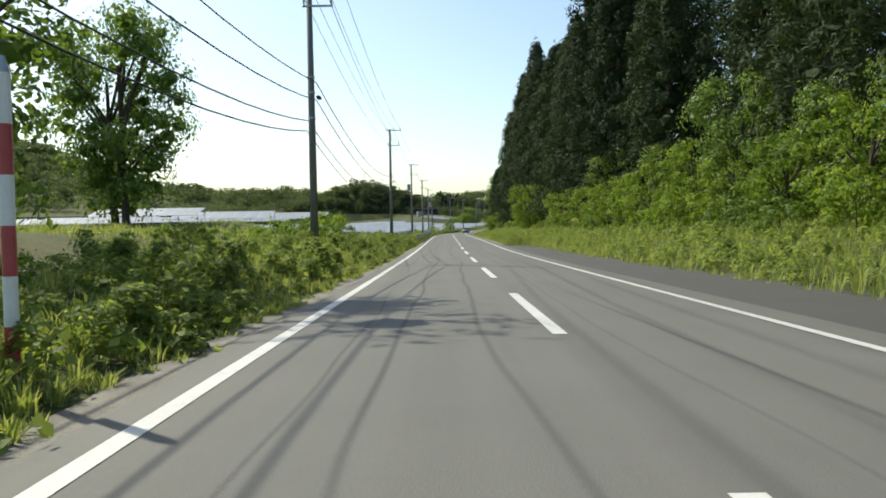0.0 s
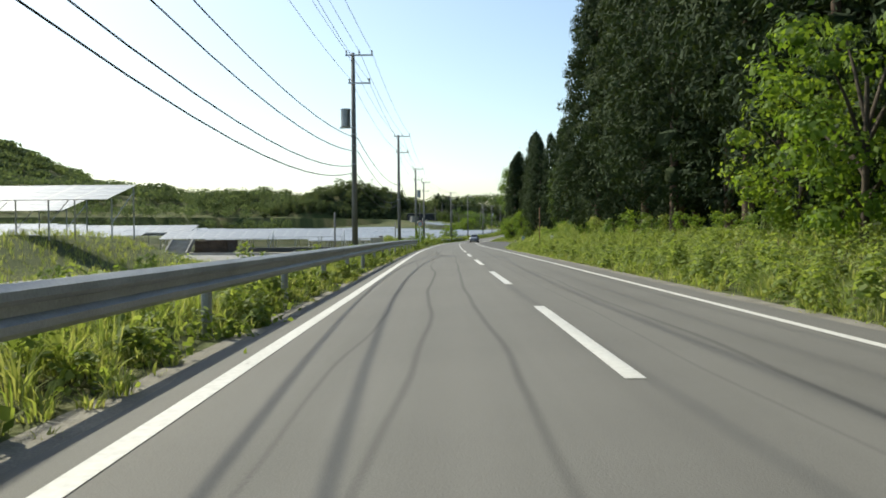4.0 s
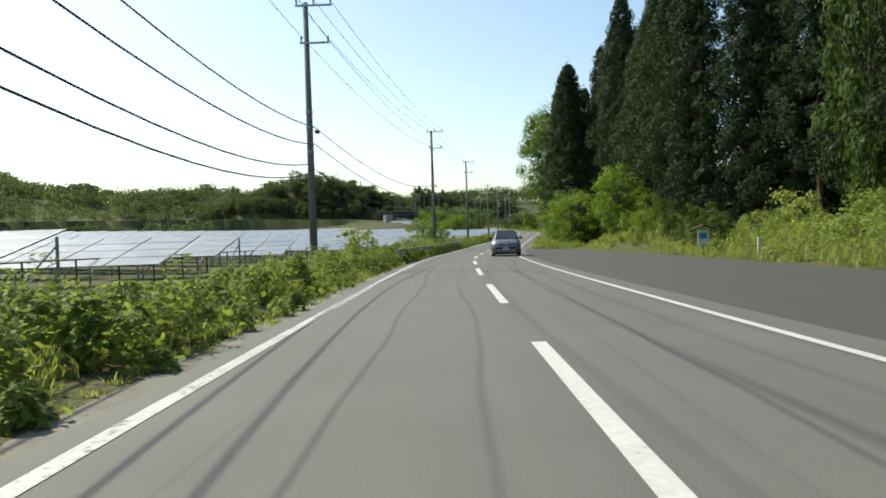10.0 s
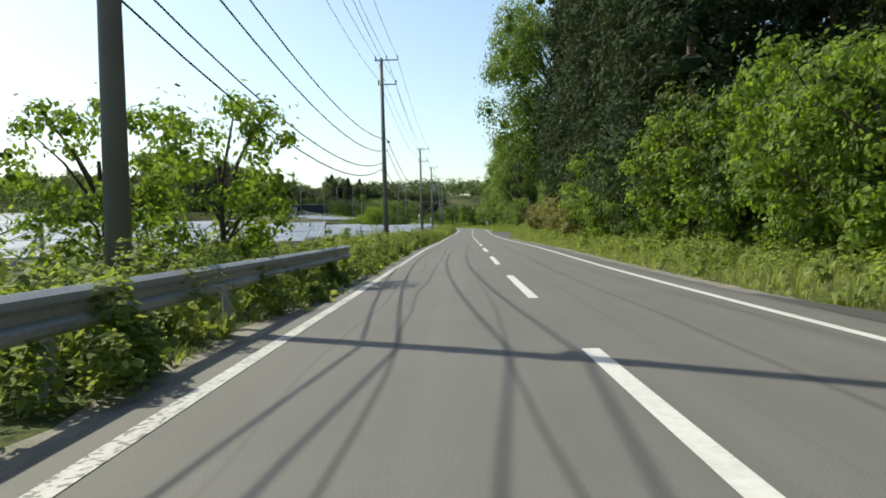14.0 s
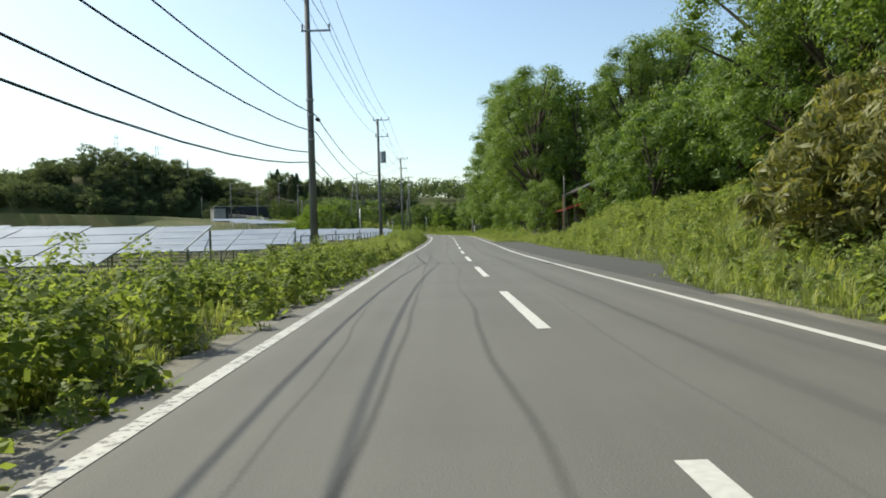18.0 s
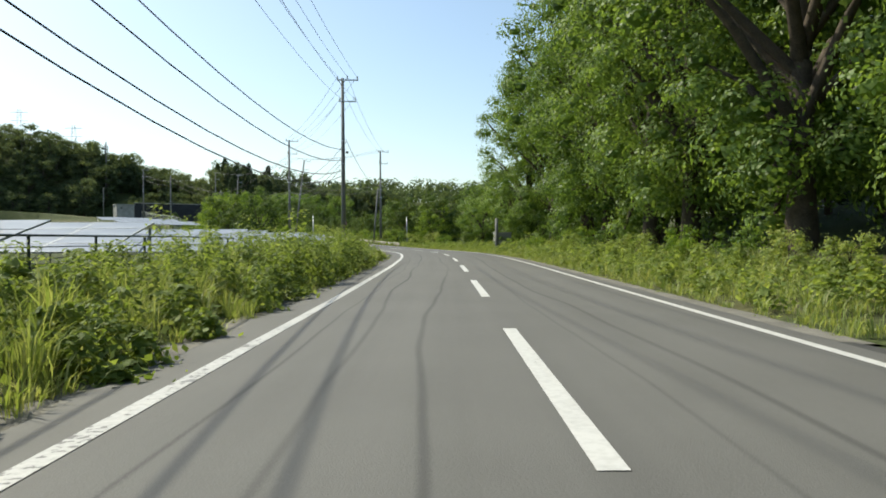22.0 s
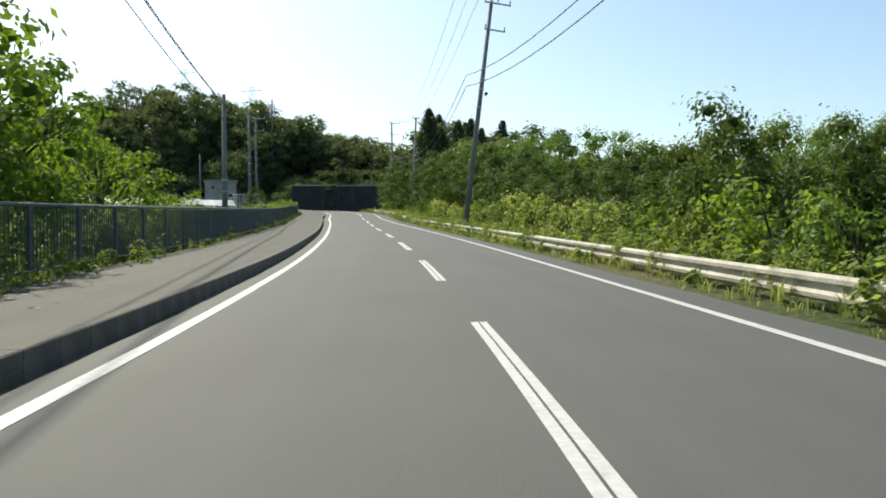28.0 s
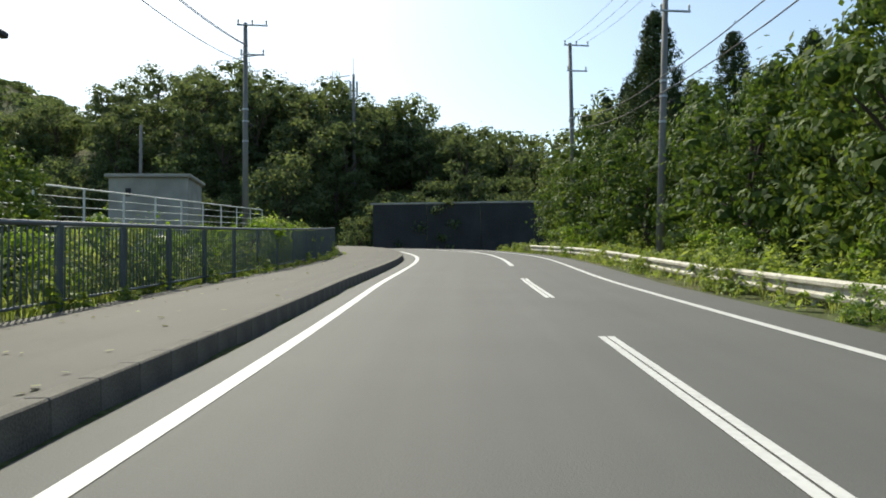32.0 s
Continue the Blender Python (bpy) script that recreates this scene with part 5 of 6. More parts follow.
def wire_fence(points, height, label, mat, wires=7, gap=2.5):
    t = thing("wire_fence", label, "fence", group="wire fences")
    post = from_bm("post", rod(B(), (0, 0, -0.4), (0, 0, height), 0.03, None, 8), mat)
    for a, b_ in zip(points, points[1:]):
        a, b_ = Vector(a), Vector(b_)
        n = max(1, int((b_ - a).length / gap))
        for k in range(n + 1):
            o = part("post", post, mat, t)
            o.location = a.lerp(b_, k / n)
        for k in range(wires):
            h = height * (k + 1) / wires
            part("wire", rod(B(), a + Vector((0, 0, h)), b_ + Vector((0, 0, h)), 0.012 if k < wires - 1 else 0.025, None, 5), mat, t)
    return t


def on_ground(s, lat, up=0.0):
    p = spot(s, lat)
    p.z = float(ground_z(p.x, p.y)[0]) + up
    return p


LIME_PAINT = rough_mat("yellow_green_paint", (0.22, 0.26, 0.05), (0.34, 0.38, 0.1), 2.0, 30.0, 0.55, 0.1)
bar_fence(446, 453, 9.0, -0.55, 0.8, "low yellow-green steel railing beside the drive", LIME_PAINT, 0.2)
DARK_PAINT = rough_mat("dark_green_paint", (0.02, 0.035, 0.03), (0.05, 0.07, 0.06), 2.0, 30.0, 0.5, 0.1)
wire_fence([spot(516, -10.6, 0.3), spot(556, -10.2, 0.3)], 2.0, "white steel mesh fence round the yard", WHITE_STEEL, 8)
wire_fence([on_ground(288, -8.6), on_ground(312, -8.4)], 1.5, "dark green wire fence at the solar field", DARK_PAINT)
wire_fence([on_ground(338, -8.2), on_ground(362, -8.2), on_ground(386, -8.2), on_ground(410, -8.4)], 1.5, "dark green wire fence at the solar field", DARK_PAINT)
wire_fence([on_ground(182, -12.5), on_ground(232, -11.5)], 1.6, "rusty post and wire fence at the solar field", RUST, 3)

# ---- side lane with its little bridge, yard and canal ----
def slab(name, corners, up, mat, label, category, thick=0.12):
    vs = [(c.x, c.y, c.z + up) for c in corners] + [(c.x, c.y, c.z + up - thick) for c in corners]
    n = len(corners)
    fs = [tuple(range(n)), tuple(range(2 * n - 1, n - 1, -1))] + [(i, i + n, (i + 1) % n + n, (i + 1) % n) for i in range(n)]
    me = mesh_of(name, vs, fs, mat)
    me.uv_layers.new(name="UVMap")
    return tagged(new(name, me), label, category, kind="structure")


slab("lane", [spot(158.5, -3.2), spot(173.5, -3.2), spot(170, -6.2), spot(168.3, -9), spot(168, -30), spot(163.6, -30), spot(163.6, -9), spot(162, -5.5)][::-1], -0.012, NEW_ASPHALT, "grey asphalt side lane joining the road", "road", 0.9)
SAND = rough_mat("sandy_yard_gravel", (0.24, 0.21, 0.15), (0.46, 0.42, 0.33), 0.6, 30.0, 0.95, 0.5)
DUSTY = rough_mat("dusty_old_asphalt", (0.15, 0.147, 0.14), (0.27, 0.265, 0.25), 0.9, 40.0, 0.92, 0.3)
YARD_EDGE = [(155, -34), (145.5, -16.3), (157.6, -18.6)]
slab("yard", [spot(*c) for c in YARD_EDGE + [(158, -24), (163, -24), (163, -40)]], -0.5, SAND, "pale sandy terrace of the yard", "pavement", 0.4)
slab("lane", [spot(70, -9.3), spot(158, -9.3), spot(158, -18), spot(156, -34), spot(100, -30), spot(100, -12.6), spot(70, -12.6)][::-1], -0.6, DUSTY, "dusty grey service lane below the road", "road")
for a, c in zip(YARD_EDGE, YARD_EDGE[1:]):
    p, q = spot(*a, -0.5), spot(*c, -0.5)
    n = int((q - p).length / 2.0)
    yaw = Matrix.Rotation(math.atan2(q.y - p.y, q.x - p.x), 4, "Z")
    for k in range(n):
        kerb = new("kerb_block", from_bm("kerb_block", box(B(), ((q - p).length / n - 0.015, 0.18, 0.5), (0, 0, -0.12), None, 0.012), CONCRETE))
        kerb.matrix_world = Matrix.Translation(p.lerp(q, (k + 0.5) / n)) @ yaw
        tagged(kerb, "weathered grey concrete kerb edging the sandy yard", "kerb", "yard kerb blocks")
SOIL = rough_mat("dark_brown_soil", (0.03, 0.022, 0.016), (0.1, 0.075, 0.055), 1.2, 20.0, 0.95, 0.8)
heap = B()
box(heap, (3.9, 4.2, 1.8), (0, 0, 0.9), None, 0.12)
bmesh.ops.subdivide_edges(heap, edges=heap.edges[:], cuts=4, use_grid_fill=True)
rr = np.random.default_rng(12)
for v in heap.verts:
    v.co += Vector(rr.normal(0, 0.05, 3))
    v.co.x -= 0.12 * (v.co.z - 0.9) * (1 if v.co.x > 0 else -1)
soil = new("soil_heap", from_bm("soil_heap", heap, SOIL))
soil.matrix_world = Matrix.Translation(spot(161, -28.5, -0.85)) @ Matrix.Rotation(radians(heading(161)), 4, "Z")
tagged(soil, "dark brown block of packed soil beside the yard", "soil heap")
steps = thing("outdoor_steps", "weathered concrete steps up the bank by the yard", "steps", Matrix.Translation(spot(159.5, -32.8, -0.75)) @ Matrix.Rotation(radians(heading(160)), 4, "Z"))
for k in range(9):
    part("step", box(B(), (2.3, 0.34, 0.22), (0, 0.3 * k, 0.1 + 0.19 * k), None, 0.015), CONCRETE, steps)
for sx in (-1, 1):
    part("side_wall", box(B(), (0.22, 3.0, 0.5), (sx * 1.25, 1.3, 0.95), Matrix.Rotation(math.atan(0.19 / 0.3), 4, "X"), 0.02), CONCRETE, steps)
CREAM = rough_mat("cream_painted_steel", (0.4, 0.37, 0.3), (0.62, 0.58, 0.48), 2.0, 40.0, 0.6, 0.1)
BROWN = rough_mat("brown_painted_post", (0.09, 0.05, 0.04), (0.17, 0.1, 0.08), 2.0, 40.0, 0.7)


def bridge_rail(s, lat0, lat1, label):
    """A parapet of upright bars across the lane's mouth, running away from the road."""
    t = thing("bridge_railing", label, "railing", group="bridge railings")
    a, b_ = spot(s, lat0, 0), spot(s, lat1, 0)
    for h, r in ((1.0, 0.05), (0.78, 0.03), (0.18, 0.03)):
        part("rail", rod(B(), a + Vector((0, 0, h)), b_ + Vector((0, 0, h)), r, None, 8), CREAM, t)
    n = int((b_ - a).length / 0.17)
    bar = from_bm("bar", box(B(), (0.03, 0.05, 0.62), (0, 0, 0.48)), CREAM)
    post = from_bm("post", box(B(), (0.13, 0.13, 1.1), (0, 0, 0.5), None, 0.01), CREAM)
    for k in range(n + 1):
        o = part("post" if k % 10 == 0 else "bar", post if k % 10 == 0 else bar, CREAM, t)
        o.location = a.lerp(b_, k / n)
    return t


bridge_rail(172.0, -5.2, -11.5, "cream steel bridge railing with upright bars")
bridge_rail(157.0, -6.0, -11.5, "cream steel bridge railing with upright bars")
for s, l in ((158.6, -8.0), (163.0, -9.4)):
    g = thing("gate_post", "brown square gate post beside the lane", "post", Matrix.Translation(spot(s, l, -0.1)), "gate posts")
    part("shaft", box(B(), (0.4, 0.4, 1.3), (0, 0, 0.65), None, 0.02), BROWN, g)
    part("cap", box(B(), (0.5, 0.5, 0.08), (0, 0, 1.34), None, 0.02), BROWN, g)
gate = thing("sliding_gate", "corrugated grey steel gate between the posts", "gate", Matrix.Translation(spot(160.8, -9.6, 0)) @ Matrix.Rotation(radians(heading(160) + 75), 4, "Z"))
vs, fs = [], []
for i in range(81):
    x = -2.0 + i * 0.05
    y = 0.02 * (1 if i % 4 in (1, 2) else -1)
    vs += [(x, y, 0.15), (x, y, 1.05)]
    if i:
        fs.append((2 * i - 2, 2 * i, 2 * i + 1, 2 * i - 1))
part("sheet", mesh_of("sheet", vs, fs, STEEL), STEEL, gate)
for h in (0.12, 1.08):
    part("rail", box(B(), (4.1, 0.06, 0.06), (0, 0, h)), STEEL, gate)


# ---- speed signs ----
SIGN_WHITE = rough_mat("sign_white", (0.6, 0.6, 0.58), (0.72, 0.72, 0.7), 4.0, 60.0, 0.5, 0.05)
SIGN_RED = rough_mat("sign_red", (0.3, 0.05, 0.05), (0.42, 0.08, 0.08), 4.0, 60.0, 0.5, 0.05)
SIGN_BLUE = rough_mat("sign_blue", (0.03, 0.2, 0.3), (0.06, 0.3, 0.4), 4.0, 60.0, 0.5, 0.05)


def ring(bm, r0, r1, y, seg=40):
    vs = []
    for i in range(seg):
        a = 2 * math.pi * i / seg
        vs.append((bm.verts.new((r0 * math.cos(a), y, r0 * math.sin(a))), bm.verts.new((r1 * math.cos(a), y, r1 * math.sin(a)))))
    for i in range(seg):
        a, b_ = vs[i], vs[(i + 1) % seg]
        bm.faces.new((a[0], a[1], b_[1], b_[0]))
    return bm


def disc(bm, r, y0, y1, seg=40):
    bmesh.ops.create_cone(bm, cap_ends=True, segments=seg, radius1=r, radius2=r, depth=abs(y1 - y0),
                          matrix=Matrix.Translation((0, (y0 + y1) / 2, 0)) @ Matrix.Rotation(math.pi / 2, 4, "X"))
    return bm


def speed_sign(s, lat, h, label):
    t = thing("speed_sign", label, "traffic sign", Matrix.Translation(on_ground(s, lat)) @ Matrix.Rotation(radians(heading(s)), 4, "Z"), "speed signs")
    part("pole", rod(B(), (0, 0.05, -0.4), (0, 0.05, h + 0.3), 0.035, None, 12), WHITE_STEEL, t, smooth=True)
    face = part("plate", disc(B(), 0.3, -0.01, 0.012), SIGN_WHITE, t)
    face.location = (0, 0, h)
    rim = part("red_border", ring(B(), 0.225, 0.298, -0.016), SIGN_RED, face)
    for k, ch in enumerate("50"):
        cu = bpy.data.curves.new("digit", "FONT")
        cu.body, cu.size, cu.align_x, cu.align_y, cu.offset = ch, 0.31, "CENTER", "CENTER", 0.004
        tmp = bpy.data.objects.new("digit", cu)
        scene.collection.objects.link(tmp)
        me = bpy.data.meshes.new_from_object(tmp.evaluated_get(bpy.context.evaluated_depsgraph_get()))
        bpy.data.objects.remove(tmp)
        bm = bmesh.new()
        bm.from_mesh(me)
        bmesh.ops.remove_doubles(bm, verts=bm.verts, dist=1e-5)
        o = part("digit", bm, SIGN_BLUE, face)
        o.matrix_basis = Matrix.Translation((-0.088 + 0.176 * k, -0.019, 0)) @ Matrix.Rotation(math.pi / 2, 4, "X")
    return t


speed_sign(153.4, -4.22, 2.46, "round speed limit sign reading 50 on a steel pole")
speed_sign(448.0, -3.66, 2.68, "round speed limit sign reading 50 beside the kerb")


# ---- thin posts ----
def thin_post(s, lat, h, r, mat, label, up=0.0, lean=0.0):
    t = thing("post", label, "post", Matrix.Translation(on_ground(s, lat, up)) @ Matrix.Rotation(lean, 4, "Y"), "roadside posts")
    part("shaft", rod(B(), (0, 0, -0.4), (0, 0, h), r, r * 0.85, 10), mat, t, smooth=True)
    part("top", rod(B(), (0, 0, h), (0, 0, h + 0.02), r, r * 0.5, 10), mat, t)
    return t


thin_post(126, 5.4, 3.0, 0.035, RUST, "thin rusty steel post in the grass")
thin_post(145, -12, 4.2, 0.09, POLE, "short concrete post by the service lane")
thin_post(190, -10, 4.2, 0.09, POLE, "short concrete post by the solar field")
thin_post(455.5, 6.2, 3.6, 0.05, STEEL, "slim grey steel post behind the guard rail")
thin_post(462.6, 4.45, 7.2, 0.12, POLE, "older leaning concrete pole beside the utility pole", lean=0.09)
thin_post(366.6, 9.6, 5.8, 0.05, POLE, "slim service pole before the house")
thin_post(363.5, 9.0, 3.9, 0.05, RUST, "leaning wooden pole with a red band")
thin_post(421, 4.8, 2.6, 0.14, POLE, "short concrete post under the trees")
thin_post(420, -8.8, 3.4, 0.05, STEEL, "slim grey post in the weeds")
thin_post(380, -10, 4.5, 0.06, STEEL, "slim grey post at the solar field")
thin_post(562, -17, 7, 0.09, POLE, "far concrete pole by the yard")
mast = thing("radio_mast", "grey antenna mast on the wooded hill", "mast", Matrix.Translation((-33, 588, float(ground_z(-33, 588)[0]))))
part("shaft", rod(B(), (0, 0, 0), (0, 0, 14), 0.25, 0.14, 12), POLE, mast)
for k in range(3):
    part("antenna", box(B(), (0.22, 0.14, 2.2), (0.45 * math.cos(k * 2.1), 0.45 * math.sin(k * 2.1), 12.0)), STEEL, mast)
part("tip", rod(B(), (0, 0, 14), (0, 0, 16), 0.04, 0.02, 8), STEEL, mast)
for x, y in ((-62, 606), (-48, 610)):
    tw = thing("pylon", "far steel lattice pylon above the woods", "pylon", Matrix.Translation((x, y, float(ground_z(x, y)[0]))), "pylons")
    for sx in (-1, 1):
        for sy in (-1, 1):
            part("leg", rod(B(), (sx * 1.6, sy * 1.6, 0), (sx * 0.35, sy * 0.35, 20), 0.07, 0.05, 6), STEEL, tw)
    for z in (14, 16.5, 19):
        part("arm", box(B(), (5.0, 0.12, 0.12), (0, 0, z)), STEEL, tw)
    for z in np.arange(2, 20, 3.0):
        k = 1.6 - 1.25 * z / 20
        part("brace", rod(B(), (-k, -k, z), (k, -k, z + 1.5), 0.04, None, 5), STEEL, tw)

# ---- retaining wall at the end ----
# near-black base tone: the shade under the slope's trees is put into the colour
WALL = rough_mat("shade_toned_concrete", (0.02, 0.021, 0.023), (0.05, 0.052, 0.056), 0.7, 25.0, 0.9, 0.4)
h0 = heading(520)
base = spot(528, 0)
fw_ = Vector((-math.sin(radians(h0)), math.cos(radians(h0)), 0))
rt_ = Vector((fw_.y, -fw_.x, 0))
wz = spot(560, 0).z + 1.6
wc = base + fw_ * 56 + rt_ * 9.0
wm = Matrix.Translation((wc.x, wc.y, wz)) @ Matrix.Rotation(radians(h0), 4, "Z")
wall = thing("retaining_wall", "concrete retaining wall across the bend, shade put into its dark colour", "wall", wm, kind="structure")
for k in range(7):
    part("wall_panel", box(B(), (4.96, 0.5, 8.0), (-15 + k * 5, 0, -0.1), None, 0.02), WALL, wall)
part("coping", box(B(), (35.4, 0.62, 0.18), (0, 0, 3.99), None, 0.02), CONCRETE, wall)

# ---- shed behind the footway ----
shed = thing("shed", "plain grey concrete block hut with a flat roof", "shed", Matrix.Translation(spot(553, -15, 0.4)) @ Matrix.Rotation(radians(heading(545) + 4), 4, "Z"))
part("body", box(B(), (3.6, 3.0, 3.6), (0, 0, 1.4), None, 0.02), CONCRETE, shed)
part("roof", box(B(), (3.9, 3.3, 0.16), (0, 0, 3.28), None, 0.02), CONCRETE, shed)
part("vent", box(B(), (0.25, 0.06, 0.35), (-0.9, -1.52, 2.5)), BLACK, shed)

# ---- house with a red porch roof ----
DARK_WOOD = rough_mat("dark_weathered_wood", (0.025, 0.018, 0.014), (0.07, 0.05, 0.038), 1.5, 30.0, 0.85)
RED_ROOF = rough_mat("faded_red_metal", (0.2, 0.035, 0.025), (0.34, 0.075, 0.05), 1.5, 30.0, 0.55, 0.15)
TILE = rough_mat("dark_roof_tiles", (0.03, 0.03, 0.032), (0.07, 0.07, 0.072), 1.5, 30.0, 0.6)
house = thing("house", "old dark timber house with a faded red porch roof", "house", Matrix.Translation(on_ground(374, 14.5, -0.1)) @ Matrix.Rotation(radians(heading(374)), 4, "Z"))
part("wall", box(B(), (7.0, 10.0, 4.6), (1.5, 0, 2.3), None, 0.02), DARK_WOOD, house)
b = B()
for sx in (-1, 1):
    box(b, (5.2, 11.6, 0.14), (1.5 + sx * 2.2, 0, 5.4), Matrix.Rotation(sx * 0.42, 4, "Y"))
part("roof", b, TILE, house)
porch = part("porch_roof", box(B(), (2.6, 9.2, 0.09), (-3.1, -0.2, 2.95), Matrix.Rotation(-0.28, 4, "Y"), 0.01), RED_ROOF, house, "faded red metal porch roof")
for k in range(19):
    part("seam", box(B(), (2.6, 0.04, 0.05), (-3.1, -4.7 + k * 0.5, 3.01), Matrix.Rotation(-0.28, 4, "Y")), RED_ROOF, porch)
for y in (-4.5, -1.5, 1.5, 4.0):
    part("porch_post", box(B(), (0.12, 0.12, 2.7), (-4.15, y, 1.3), None, 0.01), DARK_WOOD, house)
for y in (-3.2, 0.2, 3.2):
    w = part("window", box(B(), (0.06, 1.7, 1.5), (-2.02, y, 1.35)), BLACK, house)
    part("frame", box(B(), (0.08, 1.8, 0.08), (-2.05, y, 2.14)), DARK_WOOD, w)
    part("mullion", box(B(), (0.08, 0.07, 1.5), (-2.06, y, 1.35)), DARK_WOOD, w)
part("gutter", rod(B(), (-1.4, -5.7, 4.4), (-1.4, 5.7, 4.4), 0.06, None, 8), WHITE_STEEL, house)
rock = B()
bmesh.ops.create_icosphere(rock, subdivisions=2, radius=0.6)
rr = np.random.default_rng(5)
for v in rock.verts:
    v.co *= rr.uniform(0.75, 1.15)
    v.co.z *= 1.1
ob = new("boulder", from_bm("boulder", rock, CONCRETE))
ob.location = on_ground(361.5, 9.4, 0.3)
tagged(ob, "rough pale boulder before the house", "boulder")
for k, (a_, b_) in enumerate((((366.6, 9.6), (373, 9.0)), ((366.6, 9.6), (360, 9.8)))):
    pa, pb = on_ground(*a_, 0.9), on_ground(*b_, 0.55)
    cable(pa, pb, 0.25, 0.02)

# ---- small signs and boxes in the grass ----
for s, l, w, h, lab in ((168, 11.6, 0.4, 0.5, "small white notice board in the grass"), (213, 11.2, 0.55, 0.75, "white notice box with a little brown roof")):
    t = thing("notice_board", lab, "notice board", Matrix.Translation(on_ground(s, l)) @ Matrix.Rotation(radians(heading(s)), 4, "Z"), "notice boards")
    part("post", box(B(), (0.07, 0.07, 1.0), (0, 0.04, 0.4)), DARK_WOOD, t)
    part("board", box(B(), (w, 0.05, h), (0, 0, 0.85), None, 0.01), SIGN_WHITE, t)
    if w > 0.5:
        for sx in (-1, 1):
            part("roof", box(B(), (0.62, 0.6, 0.04), (sx * 0.27, 0.02, 1.38), Matrix.Rotation(sx * 0.3, 4, "Y")), DARK_WOOD, t)
        part("poster", box(B(), (0.36, 0.01, 0.3), (0, -0.032, 0.95)), SIGN_BLUE, t)
for s in (186, 205):
    t = thing("delineator", "short white marker post in the grass", "marker post", Matrix.Translation(on_ground(s, 10.9)), "marker posts")
    part("shaft", rod(B(), (0, 0, -0.2), (0, 0, 0.85), 0.05, None, 10), SIGN_WHITE, t)
    part("cap", rod(B(), (0, 0, 0.85), (0, 0, 0.9), 0.05, 0.03, 10), SIGN_WHITE, t)
t = thing("striped_pole", "red and white striped snow pole at the verge", "marker post", Matrix.Translation(on_ground(5.4, -4.25)))
for k in range(7):
    part("band", rod(B(), (0, 0, k * 0.36 - 0.3), (0, 0, k * 0.36 + 0.06), 0.05, None, 12), SIGN_RED if k % 2 else SIGN_WHITE, t)
part("cap", rod(B(), (0, 0, 2.22), (0, 0, 2.34), 0.05, 0.02, 12), STEEL, t)

# ---- silver car in the oncoming lane ----
CAR_PAINT = rough_mat("silver_car_paint", (0.22, 0.225, 0.235), (0.27, 0.275, 0.285), 1.0, 200.0, 0.28, 0.0, 0.75)
CAR_GLASS = rough_mat("dark_tinted_glass", (0.012, 0.015, 0.018), (0.02, 0.024, 0.028), 1.0, 10.0, 0.05, 0.0, 0.0, 0.6)
CAR_BLACK = rough_mat("black_plastic", (0.012, 0.012, 0.013), (0.025, 0.025, 0.026), 3.0, 80.0, 0.55, 0.1)
TYRE = rough_mat("tyre_rubber", (0.012, 0.012, 0.012), (0.028, 0.027, 0.026), 3.0, 60.0, 0.85, 0.2)
RIM = rough_mat("alloy_rim", (0.3, 0.3, 0.31), (0.45, 0.45, 0.46), 3.0, 60.0, 0.35, 0.0, 0.9)
LAMP = rough_mat("clear_lamp_cover", (0.62, 0.64, 0.66), (0.8, 0.82, 0.84), 3.0, 60.0, 0.12, 0.0, 0.2)
CAR_GREY = rough_mat("grey_print", (0.08, 0.1, 0.09), (0.14, 0.17, 0.15), 6.0, 60.0, 0.6, 0.0)


